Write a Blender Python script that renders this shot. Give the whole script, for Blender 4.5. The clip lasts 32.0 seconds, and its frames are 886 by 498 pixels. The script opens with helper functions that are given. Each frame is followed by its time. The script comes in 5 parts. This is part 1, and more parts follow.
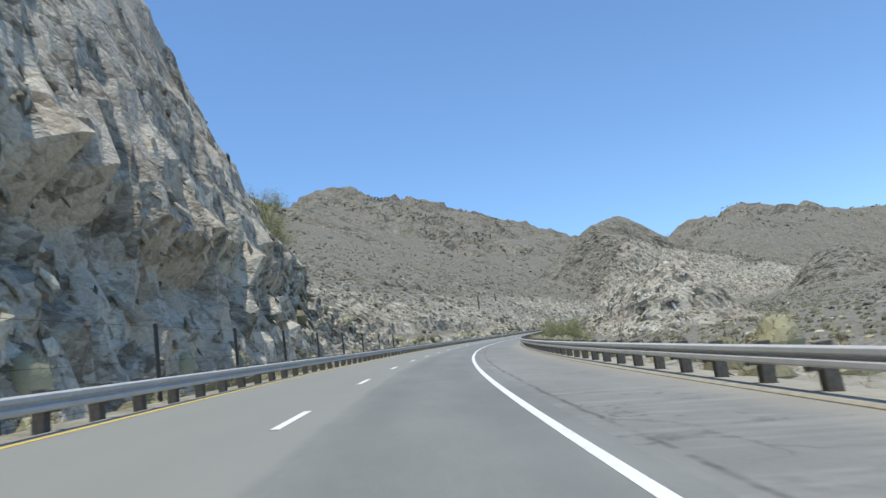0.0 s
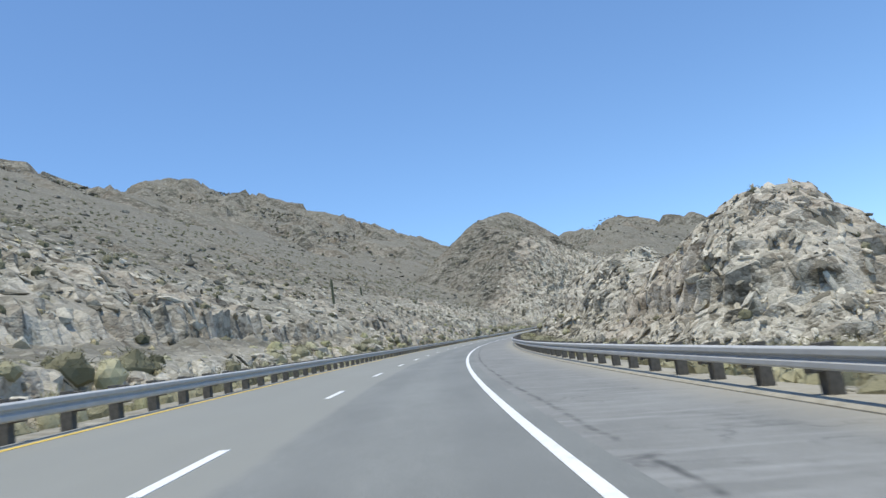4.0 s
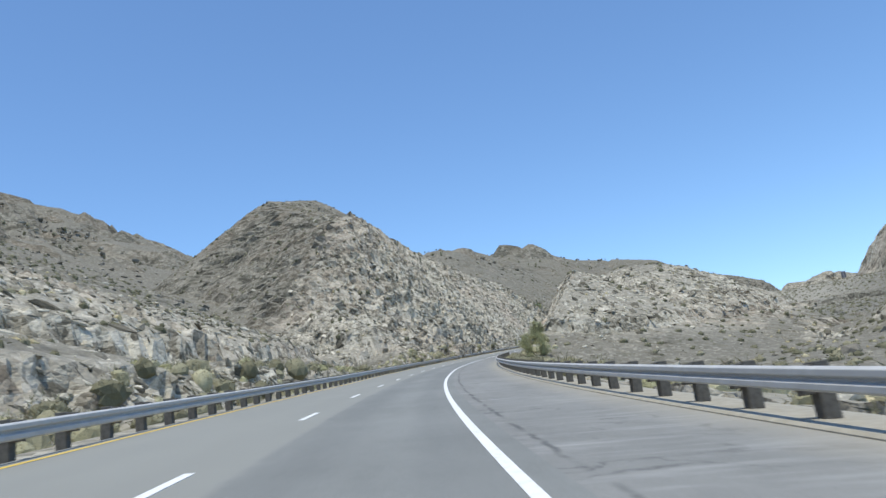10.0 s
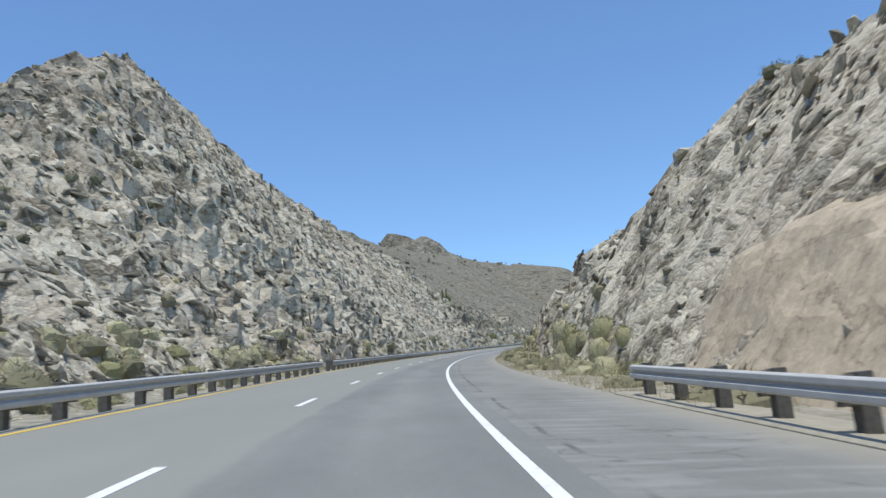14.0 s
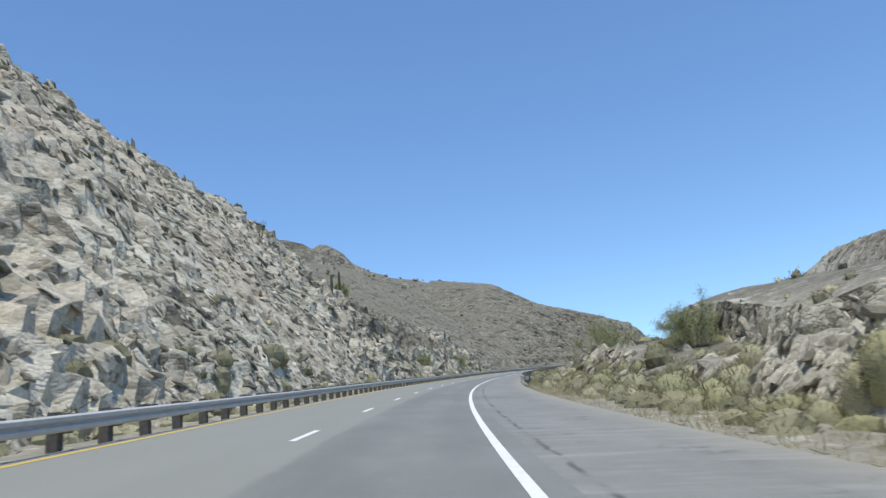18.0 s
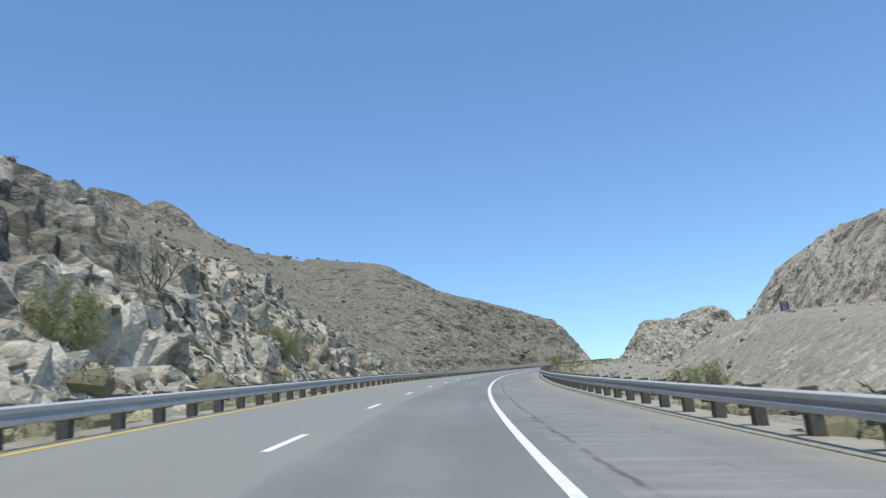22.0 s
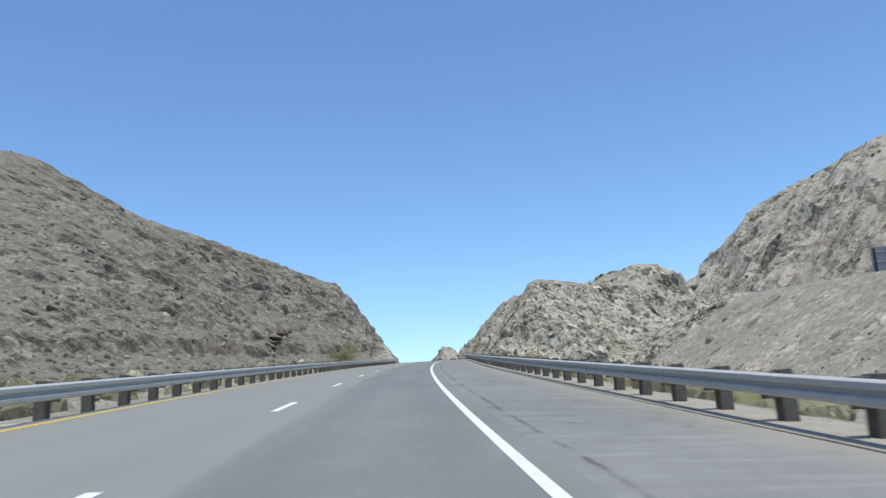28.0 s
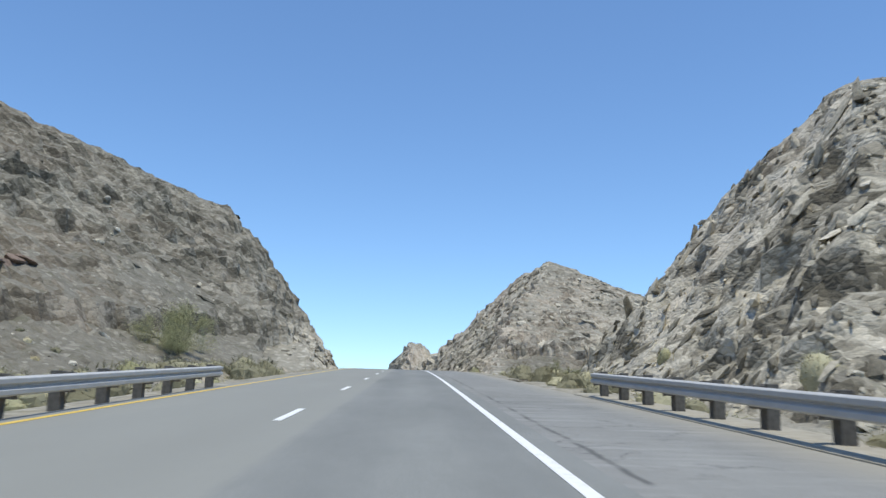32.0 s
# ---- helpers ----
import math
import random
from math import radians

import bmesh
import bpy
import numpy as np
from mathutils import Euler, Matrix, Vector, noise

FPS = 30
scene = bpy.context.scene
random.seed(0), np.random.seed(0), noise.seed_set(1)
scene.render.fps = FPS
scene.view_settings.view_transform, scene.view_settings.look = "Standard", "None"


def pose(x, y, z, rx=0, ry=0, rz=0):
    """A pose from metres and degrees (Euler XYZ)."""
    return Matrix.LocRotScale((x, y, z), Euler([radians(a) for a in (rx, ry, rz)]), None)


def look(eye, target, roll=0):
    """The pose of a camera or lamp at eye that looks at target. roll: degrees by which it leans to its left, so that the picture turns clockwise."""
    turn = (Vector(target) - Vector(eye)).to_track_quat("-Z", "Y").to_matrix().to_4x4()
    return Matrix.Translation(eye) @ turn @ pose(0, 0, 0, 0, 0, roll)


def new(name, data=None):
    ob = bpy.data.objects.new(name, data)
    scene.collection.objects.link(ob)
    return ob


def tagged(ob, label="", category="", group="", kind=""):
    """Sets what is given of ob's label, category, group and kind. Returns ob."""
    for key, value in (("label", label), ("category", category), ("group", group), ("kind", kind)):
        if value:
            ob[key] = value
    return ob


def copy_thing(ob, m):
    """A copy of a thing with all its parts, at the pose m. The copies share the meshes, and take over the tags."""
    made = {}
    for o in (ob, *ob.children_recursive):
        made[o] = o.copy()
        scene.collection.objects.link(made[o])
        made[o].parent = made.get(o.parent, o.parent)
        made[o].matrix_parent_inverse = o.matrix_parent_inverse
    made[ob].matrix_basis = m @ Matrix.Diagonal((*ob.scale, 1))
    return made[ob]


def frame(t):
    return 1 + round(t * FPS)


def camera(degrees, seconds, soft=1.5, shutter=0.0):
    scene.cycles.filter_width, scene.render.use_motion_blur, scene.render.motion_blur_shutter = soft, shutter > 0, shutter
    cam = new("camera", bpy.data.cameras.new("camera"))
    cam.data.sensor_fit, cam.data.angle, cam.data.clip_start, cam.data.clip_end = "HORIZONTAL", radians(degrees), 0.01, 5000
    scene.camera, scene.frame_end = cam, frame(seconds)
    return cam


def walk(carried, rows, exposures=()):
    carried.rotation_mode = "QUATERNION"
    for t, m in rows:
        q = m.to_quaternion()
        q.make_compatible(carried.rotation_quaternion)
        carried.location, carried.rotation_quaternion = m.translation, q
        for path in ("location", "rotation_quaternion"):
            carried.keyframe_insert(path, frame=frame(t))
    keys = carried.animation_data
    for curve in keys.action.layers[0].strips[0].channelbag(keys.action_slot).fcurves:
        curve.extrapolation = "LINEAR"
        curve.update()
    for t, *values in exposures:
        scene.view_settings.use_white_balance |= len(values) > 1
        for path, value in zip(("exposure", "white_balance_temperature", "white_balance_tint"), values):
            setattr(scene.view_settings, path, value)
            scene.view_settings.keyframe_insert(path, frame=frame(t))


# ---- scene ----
cam = camera(58.15, 32.0, 1.5, 0.12)
# seconds, eye, target, roll in degrees
PATH = [
    (0, (0.000, 0.000, 0.000), (0.506, 9.807, 1.888), -7.94),
    (0.5, (0.163, 14.074, 1.095), (0.797, 23.867, 3.016), -7.37),
    (1, (0.650, 28.140, 2.175), (1.304, 37.954, 3.982), -5.85),
    (1.5, (1.459, 42.191, 3.241), (2.479, 51.980, 5.015), -6.98),
    (2, (2.587, 56.221, 4.291), (3.942, 65.949, 6.167), -6.82),
    (2.5, (4.032, 70.221, 5.332), (5.687, 79.918, 7.128), -7.38),
    (3, (5.788, 84.186, 6.368), (7.736, 93.843, 8.085), -8.33),
    (3.5, (7.850, 98.109, 7.400), (9.930, 107.735, 9.133), -8.02),
    (4, (10.214, 111.983, 8.428), (12.435, 121.552, 10.299), -8.29),
    (4.5, (12.873, 125.805, 9.454), (15.227, 135.313, 11.464), -8.55),
    (5, (15.814, 139.569, 10.482), (18.292, 149.016, 12.630), -8.82),
    (5.5, (19.025, 153.272, 11.512), (21.617, 162.656, 13.798), -9.08),
    (6, (22.492, 166.913, 12.544), (25.336, 176.186, 14.981), -8.61),
    (6.5, (26.205, 180.490, 13.579), (29.085, 189.725, 16.113), -6.51),
    (7, (30.159, 193.998, 14.617), (33.132, 203.169, 17.271), -5.89),
    (7.5, (34.350, 207.434, 15.659), (37.490, 216.589, 18.175), -4.89),
    (8, (38.776, 220.795, 16.704), (41.927, 229.925, 19.295), -2.88),
    (8.5, (43.437, 234.075, 17.754), (47.053, 243.024, 20.369), -5.54),
    (9, (48.340, 247.268, 18.809), (52.410, 256.068, 21.260), -7.11),
    (9.5, (53.497, 260.364, 19.870), (57.848, 269.083, 22.121), -7.73),
    (10, (58.918, 273.353, 20.936), (63.477, 281.996, 23.062), -7.76),
    (10.5, (64.612, 286.225, 22.012), (69.314, 294.793, 24.130), -7.44),
    (11, (70.583, 298.970, 23.103), (75.472, 307.434, 25.216), -7.56),
    (11.5, (76.836, 311.580, 24.209), (81.822, 319.964, 26.410), -7.10),
    (12, (83.373, 324.044, 25.330), (88.466, 332.327, 27.667), -6.66),
    (12.5, (90.196, 336.354, 26.462), (95.169, 344.660, 28.969), -4.63),
    (13, (97.293, 348.509, 27.600), (102.551, 356.705, 29.875), -3.29),
    (13.5, (104.650, 360.508, 28.745), (110.176, 368.547, 30.943), -4.00),
    (14, (112.253, 372.352, 29.897), (118.093, 380.199, 31.976), -4.46),
    (14.5, (120.090, 384.043, 31.054), (126.128, 391.732, 33.159), -5.16),
    (15, (128.153, 395.579, 32.216), (134.279, 403.189, 34.353), -5.11),
    (15.5, (136.435, 406.960, 33.383), (142.645, 414.491, 35.552), -5.06),
    (16, (144.928, 418.183, 34.554), (151.219, 425.638, 36.756), -5.01),
    (16.5, (153.627, 429.248, 35.729), (159.995, 436.627, 37.962), -4.96),
    (17, (162.524, 440.154, 36.905), (169.154, 447.342, 38.999), -5.74),
    (17.5, (171.616, 450.898, 38.084), (178.351, 457.973, 40.226), -5.73),
    (18, (180.896, 461.480, 39.264), (187.590, 468.512, 41.662), -5.76),
    (18.5, (190.360, 471.898, 40.451), (197.188, 478.852, 42.693), -5.72),
    (19, (200.008, 482.146, 41.648), (207.033, 488.950, 43.731), -5.08),
    (19.5, (209.840, 492.217, 42.854), (216.961, 498.890, 45.036), -5.46),
    (20, (219.856, 502.105, 44.071), (227.133, 508.621, 46.213), -5.42),
    (20.5, (230.058, 511.802, 45.290), (237.419, 518.213, 47.462), -5.24),
    (21, (240.446, 521.299, 46.505), (247.930, 527.561, 48.690), -6.19),
    (21.5, (251.022, 530.586, 47.715), (258.542, 536.747, 50.055), -5.95),
    (22, (261.788, 539.652, 48.921), (269.400, 545.703, 51.253), -5.00),
    (22.5, (272.742, 548.489, 50.122), (280.521, 554.349, 52.391), -5.42),
    (23, (283.879, 557.095, 51.319), (291.840, 562.736, 53.512), -5.27),
    (23.5, (295.190, 565.471, 52.513), (303.280, 570.899, 54.771), -6.16),
    (24, (306.667, 573.619, 53.703), (314.934, 578.828, 55.829), -6.50),
    (24.5, (318.302, 581.538, 54.886), (326.601, 586.671, 57.075), -5.50),
    (25, (330.092, 589.227, 56.057), (338.512, 594.166, 58.225), -4.86),
    (25.5, (342.030, 596.681, 57.217), (350.568, 601.423, 59.364), -4.23),
    (26, (354.114, 603.898, 58.365), (362.765, 608.440, 60.492), -3.60),
    (26.5, (366.337, 610.877, 59.508), (375.094, 615.221, 61.615), -2.97),
    (27, (378.687, 617.627, 60.655), (387.524, 621.799, 62.777), -2.40),
    (27.5, (391.152, 624.163, 61.805), (400.118, 628.129, 63.775), -2.62),
    (28, (403.721, 630.499, 62.958), (412.781, 634.194, 65.021), -3.20),
    (28.5, (416.382, 636.647, 64.106), (425.482, 640.226, 66.196), -3.65),
    (29, (429.126, 642.621, 65.241), (438.169, 646.280, 67.439), -1.17),
    (29.5, (441.945, 648.433, 66.363), (451.064, 651.952, 68.474), -1.41),
    (30, (454.830, 654.095, 67.473), (463.947, 657.576, 69.659), -0.32),
    (30.5, (467.774, 659.623, 68.567), (476.927, 663.055, 70.677), 0.42),
    (31, (480.765, 665.041, 69.644), (489.948, 668.381, 71.769), 0.49),
    (31.5, (493.789, 670.376, 70.703), (502.987, 673.694, 72.799), 0.81),
    (32, (506.836, 675.657, 71.745), (516.034, 678.998, 73.804), 1.40),
]
walk(cam, [(t, look(eye, target, roll)) for t, eye, target, roll in PATH], [(0, -0.05), (10, -0.08), (17, -0.14), (32, -0.14)])

# ---- daylight ----
SUN_UP, SUN_ROUND = radians(78), radians(222)   # elevation; clockwise from +y
sky_world = bpy.data.worlds.new("sky")
scene.world = sky_world
sky_world.use_nodes = True
wn = sky_world.node_tree
sky_tex = wn.nodes.new("ShaderNodeTexSky")
sky_tex.sky_type = "NISHITA"
sky_tex.sun_disc = False
sky_tex.sun_elevation, sky_tex.sun_rotation = SUN_UP, SUN_ROUND
sky_tex.altitude, sky_tex.air_density, sky_tex.dust_density, sky_tex.ozone_density = 900, 1.0, 0.1, 5.0
clear = wn.nodes.new("ShaderNodeMix")      # very dry, clear desert air
clear.data_type, clear.blend_type = "RGBA", "MULTIPLY"
clear.inputs[0].default_value = 1.0
clear.inputs[7].default_value = (0.885, 1.0, 1.045, 1)
wn.links.new(sky_tex.outputs[0], clear.inputs[6])
wn.links.new(clear.outputs[2], wn.nodes["Background"].inputs[0])
wn.nodes["Background"].inputs[1].default_value = 0.2
sun = new("sun", bpy.data.lights.new("sun", "SUN"))
sun.data.energy, sun.data.angle, sun.data.color = 4.0, radians(0.53), (1.0, 0.96, 0.84)
sun_way = Vector((math.sin(SUN_ROUND) * math.cos(SUN_UP), math.cos(SUN_ROUND) * math.cos(SUN_UP), math.sin(SUN_UP)))
sun.matrix_world = look(sun_way * 500, (0, 0, 0))


# ---- materials ----
class Nodes:
    """A short hand for building node materials."""

    def __init__(self, name, rough=0.9, metal=0.0, spec=0.3):
        self.mat = bpy.data.materials.new(name)
        self.mat.use_nodes = True
        self.t = self.mat.node_tree
        self.b = self.t.nodes["Principled BSDF"]
        self.b.inputs["Roughness"].default_value = rough
        self.b.inputs["Metallic"].default_value = metal
        self.b.inputs["Specular IOR Level"].default_value = spec
        self.co = self.t.nodes.new("ShaderNodeTexCoord").outputs["Object"]

    def put(self, sock, value):
        if hasattr(value, "is_linked"):
            self.t.links.new(value, sock)
        else:
            sock.default_value = value

    def scaled(self, x, y, z, rot=(0, 0, 0)):
        n = self.t.nodes.new("ShaderNodeMapping")
        self.t.links.new(self.co, n.inputs["Vector"])
        n.inputs["Scale"].default_value = (x, y, z)
        n.inputs["Rotation"].default_value = rot
        return n.outputs[0]

    def noise(self, scale, detail=4.0, rough=0.6, co=None, distort=0.0):
        n = self.t.nodes.new("ShaderNodeTexNoise")
        self.t.links.new(co or self.co, n.inputs["Vector"])
        n.inputs["Scale"].default_value, n.inputs["Detail"].default_value, n.inputs["Roughness"].default_value = scale, detail, rough
        n.inputs["Distortion"].default_value = distort
        return n.outputs["Fac"]

    def cells(self, scale, feature="F1", out="Color", co=None, jitter=1.0):
        n = self.t.nodes.new("ShaderNodeTexVoronoi")
        n.feature = feature
        self.t.links.new(co or self.co, n.inputs["Vector"])
        n.inputs["Scale"].default_value = scale
        n.inputs["Randomness"].default_value = jitter
        return n.outputs[out]

    def ramp(self, fac, *stops):
        n = self.t.nodes.new("ShaderNodeValToRGB")
        self.t.links.new(fac, n.inputs[0])
        e = n.color_ramp.elements
        while len(e) < len(stops):
            e.new(0.5)
        for el, (p, c) in zip(e, stops):
            el.position = p
            el.color = (*c, 1) if isinstance(c, tuple) else (c, c, c, 1)
        return n.outputs[0]

    def mix(self, fac, a, b, kind="MIX"):
        n = self.t.nodes.new("ShaderNodeMix")
        n.data_type, n.blend_type = "RGBA", kind
        self.put(n.inputs[0], fac)
        for sock, v in ((n.inputs[6], a), (n.inputs[7], b)):
            self.put(sock, (*v, 1) if isinstance(v, tuple) else v)
        return n.outputs[2]

    def math(self, op, a, b=0.0):
        n = self.t.nodes.new("ShaderNodeMath")
        n.operation = op
        self.put(n.inputs[0], a)
        self.put(n.inputs[1], b)
        return n.outputs[0]

    def split(self, co, axis):
        n = self.t.nodes.new("ShaderNodeSeparateXYZ")
        self.t.links.new(co, n.inputs[0])
        return n.outputs[axis]

    def normal_z(self):
        g = self.t.nodes.new("ShaderNodeNewGeometry")
        return self.split(g.outputs["Normal"], 2)

    def island(self):
        return self.t.nodes.new("ShaderNodeNewGeometry").outputs["Random Per Island"]

    def own_random(self):
        return self.t.nodes.new("ShaderNodeObjectInfo").outputs["Random"]

    def colour(self, c):
        self.put(self.b.inputs["Base Color"], (*c, 1) if isinstance(c, tuple) else c)
        return self

    def rough(self, r):
        self.put(self.b.inputs["Roughness"], r)
        return self

    def bump(self, height, strength=0.5, distance=0.1):
        n = self.t.nodes.new("ShaderNodeBump")
        n.inputs["Strength"].default_value, n.inputs["Distance"].default_value = strength, distance
        self.t.links.new(height, n.inputs["Height"])
        self.t.links.new(n.outputs[0], self.b.inputs["Normal"])
        return self


def rock_colour(m, co, fine=1.0):
    """Broken schist and granite: pale and dark pieces at three sizes, with grain."""
    mid, small, tiny = m.cells(0.42, co=co), m.cells(1.25, co=co), m.cells(3.6, co=co)
    tone = m.math("ADD", m.math("MULTIPLY", m.split(mid, 0), 0.36), m.math("MULTIPLY", m.split(small, 1), 0.36))
    tone = m.math("ADD", tone, m.math("MULTIPLY", m.split(tiny, 2), 0.28))
    tone = m.math("ADD", tone, m.math("MULTIPLY", m.math("SUBTRACT", m.noise(0.07, 8, 0.72), 0.5), 0.95))
    fresh = m.ramp(tone, (0.19, (0.125, 0.112, 0.084)), (0.34, (0.275, 0.250, 0.193)), (0.50, (0.440, 0.402, 0.316)), (0.70, (0.630, 0.580, 0.470)))
    old = m.ramp(tone, (0.20, (0.080, 0.074, 0.057)), (0.38, (0.146, 0.134, 0.103)), (0.56, (0.222, 0.204, 0.160)), (0.78, (0.385, 0.356, 0.287)))
    col = m.mix(m.fresh, old, fresh)
    rust = m.ramp(m.noise(0.035, 7, 0.72), (0.46, 0.0), (0.64, 0.8))
    col = m.mix(rust, col, m.mix(0.5, col, m.mix(m.fresh, (0.19, 0.14, 0.095), (0.40, 0.30, 0.22))))
    grain = m.ramp(m.noise(7.0, 9, 0.78), (0.28, 0.7), (0.72, 1.22))
    return m.mix(1.0, col, grain, "MULTIPLY"), small, tiny


def warped(m, amount):
    """Coordinates pushed about by noise, so that no joint runs straight, along beds that dip."""
    n = m.t.nodes.new("ShaderNodeTexNoise")
    m.t.links.new(m.co, n.inputs["Vector"])
    n.inputs["Scale"].default_value, n.inputs["Detail"].default_value = 1.1, 5.0
    v = m.t.nodes.new("ShaderNodeVectorMath")
    v.operation = "MULTIPLY_ADD"
    m.t.links.new(n.outputs["Color"], v.inputs[0])
    v.inputs[1].default_value = (amount, amount, amount)
    m.t.links.new(m.co, v.inputs[2])
    k = m.t.nodes.new("ShaderNodeMapping")
    m.t.links.new(v.outputs[0], k.inputs["Vector"])
    k.inputs["Rotation"].default_value, k.inputs["Scale"].default_value = (0.62, 0.25, 0.75), (0.8, 0.9, 1.3)
    return k.outputs[0]


def rock_material(name):
    m = Nodes(name, rough=0.93, spec=0.18)
    co = warped(m, 0.55)
    a = m.t.nodes.new("ShaderNodeAttribute")
    a.attribute_name = "fresh"      # 1 where the rock was newly cut, 0 where it has weathered
    m.fresh = m.ramp(m.math("ADD", a.outputs["Fac"], m.math("MULTIPLY", m.math("SUBTRACT", m.noise(0.16, 6, 0.7), 0.5), 0.9)), (0.25, 0.0), (0.75, 1.0))
    col, small, tiny = rock_colour(m, co)
    edge = m.cells(1.25, "DISTANCE_TO_EDGE", "Distance", co=co)
    edge2 = m.cells(3.6, "DISTANCE_TO_EDGE", "Distance", co=co)
    # cracks open only here and there
    open_here = m.ramp(m.noise(0.6, 5, 0.7), (0.45, 0.0), (0.62, 0.45))
    crack = m.mix(open_here, (1.0, 1.0, 1.0), m.ramp(edge, (0.0, 0.35), (0.07, 1.0)))
    col = m.mix(1.0, col, crack, "MULTIPLY")
    # gravel, grit and low scrub where the ground is less steep
    dirt = m.mix(m.ramp(m.noise(0.7, 8, 0.75), (0.3, 0.0), (0.7, 1.0)), m.mix(m.fresh, (0.140, 0.131, 0.104), (0.23, 0.214, 0.172)), m.mix(m.fresh, (0.235, 0.220, 0.178), (0.35, 0.328, 0.268)))
    dirt = m.mix(1.0, dirt, m.ramp(m.noise(9.0, 6, 0.8), (0.3, 0.72), (0.7, 1.25)), "MULTIPLY")
    scrub = m.ramp(m.noise(0.45, 9, 0.78), (0.54, 0.0), (0.60, 0.55))
    dirt = m.mix(scrub, dirt, m.mix(m.fresh, (0.095, 0.094, 0.055), (0.17, 0.163, 0.105)))
    pebble = m.cells(2.3)
    dirt = m.mix(m.ramp(m.split(pebble, 0), (0.66, 0.0), (0.78, 0.75)), dirt, m.mix(m.split(pebble, 1), (0.13, 0.122, 0.10), m.mix(m.fresh, (0.36, 0.34, 0.28), (0.50, 0.475, 0.40))))
    flat = m.math("ADD", m.math("MULTIPLY", m.normal_z(), 0.6), m.math("MULTIPLY", m.noise(0.11, 7, 0.75), 0.5))
    col = m.mix(m.ramp(flat, (0.655, 0.0), (0.755, 0.92)), col, dirt)
    height = m.math("ADD", m.math("MULTIPLY", edge, 0.55), m.math("MULTIPLY", m.noise(1.7, 5, 0.62), 0.9))
    height = m.math("ADD", height, m.math("MULTIPLY", edge2, 0.5))
    m.colour(col).bump(height, 0.9, 0.16)
    return m.mat


ROCK = rock_material("desert_rock")


def asphalt_material(name, dark, light, shoulder):
    """Asphalt that knows how far along and across the road it lies."""
    m = Nodes(name, rough=0.85, spec=0.25)
    a = m.t.nodes.new("ShaderNodeAttribute")
    a.attribute_name = "lie"
    lie = a.outputs["Vector"]
    across = m.split(lie, 0)

    def stretched(x, y):
        k = m.t.nodes.new("ShaderNodeMapping")
        m.t.links.new(lie, k.inputs["Vector"])
        k.inputs["Scale"].default_value = (x, y, 1)
        return k.outputs[0]

    tone = m.mix(m.ramp(m.noise(0.3, 6, 0.7, co=stretched(1.0, 0.35)), (0.3, 0.0), (0.7, 1.0)), dark, light)
    speck = m.ramp(m.noise(70, 3, 0.7), (0.3, 0.8), (0.7, 1.18))
    col = m.mix(1.0, tone, speck, "MULTIPLY")
    if shoulder:
        bent = m.t.nodes.new("ShaderNodeVectorMath")
        bent.operation = "MULTIPLY_ADD"
        drift = m.t.nodes.new("ShaderNodeTexNoise")
        m.t.links.new(lie, drift.inputs["Vector"])
        drift.inputs["Scale"].default_value, drift.inputs["Detail"].default_value = 0.9, 6.0
        m.t.links.new(drift.outputs["Color"], bent.inputs[0])
        bent.inputs[1].default_value = (1.6, 1.6, 0)
        m.t.links.new(stretched(0.42, 0.75), bent.inputs[2])
        line = m.cells(0.7, "DISTANCE_TO_EDGE", "Distance", co=bent.outputs[0])
        where = m.ramp(m.noise(0.3, 5, 0.7, co=stretched(1, 1)), (0.43, 0.0), (0.58, 1.0))
        col = m.mix(m.math("MULTIPLY", m.math("MULTIPLY", m.ramp(line, (0.003, 1.0), (0.022, 0.0)), where), 0.7), col, (0.09, 0.09, 0.086))
        streak = m.ramp(m.noise(1.0, 7, 0.75, co=stretched(0.35, 2.2)), (0.50, 0.0), (0.68, 0.6))
        col = m.mix(streak, col, (0.37, 0.368, 0.35))
        joint = m.math("ADD", across, m.math("MULTIPLY", m.math("SUBTRACT", m.noise(0.5, 5, 0.7, co=stretched(0.2, 1.0)), 0.5), 0.3))
        joint = m.ramp(m.math("ABSOLUTE", m.math("SUBTRACT", joint, 4.4)), (0.012, 0.8), (0.07, 0.0))
        broken = m.ramp(m.noise(0.6, 4, 0.7, co=stretched(0.1, 1.0)), (0.42, 0.0), (0.56, 1.0))
        col = m.mix(m.math("MULTIPLY", joint, broken), col, (0.08, 0.08, 0.076))
        dust = m.ramp(m.math("ADD", m.math("MULTIPLY", across, 0.1), m.math("MULTIPLY", m.noise(0.5, 6, 0.7), 0.12)), (0.70, 0.0), (0.82, 0.8))
        col = m.mix(dust, col, (0.33, 0.31, 0.26))
    else:
        # wheel tracks, and a paler, dustier passing lane
        wave = m.math("SINE", m.math("MULTIPLY", m.math("SUBTRACT", across, 0.95), 3.55))
        track = m.ramp(m.math("ADD", m.math("MULTIPLY", wave, 0.22), m.noise(0.5, 5, 0.6, co=stretched(1.6, 0.12))), (0.35, 0.0), (0.75, 0.35))
        col = m.mix(track, col, (0.158, 0.164, 0.158))
        seam = m.math("ADD", across, m.math("MULTIPLY", m.math("SUBTRACT", m.noise(0.5, 7, 0.75, co=stretched(0.6, 0.5)), 0.5), 0.5))
        col = m.mix(m.ramp(m.math("MULTIPLY", m.math("SUBTRACT", 1.6, seam), 0.5), (0.42, 0.0), (0.50, 0.7)), col, (0.275, 0.275, 0.245))
    m.colour(col).bump(m.noise(45, 3, 0.8), 0.25, 0.01)
    return m.mat


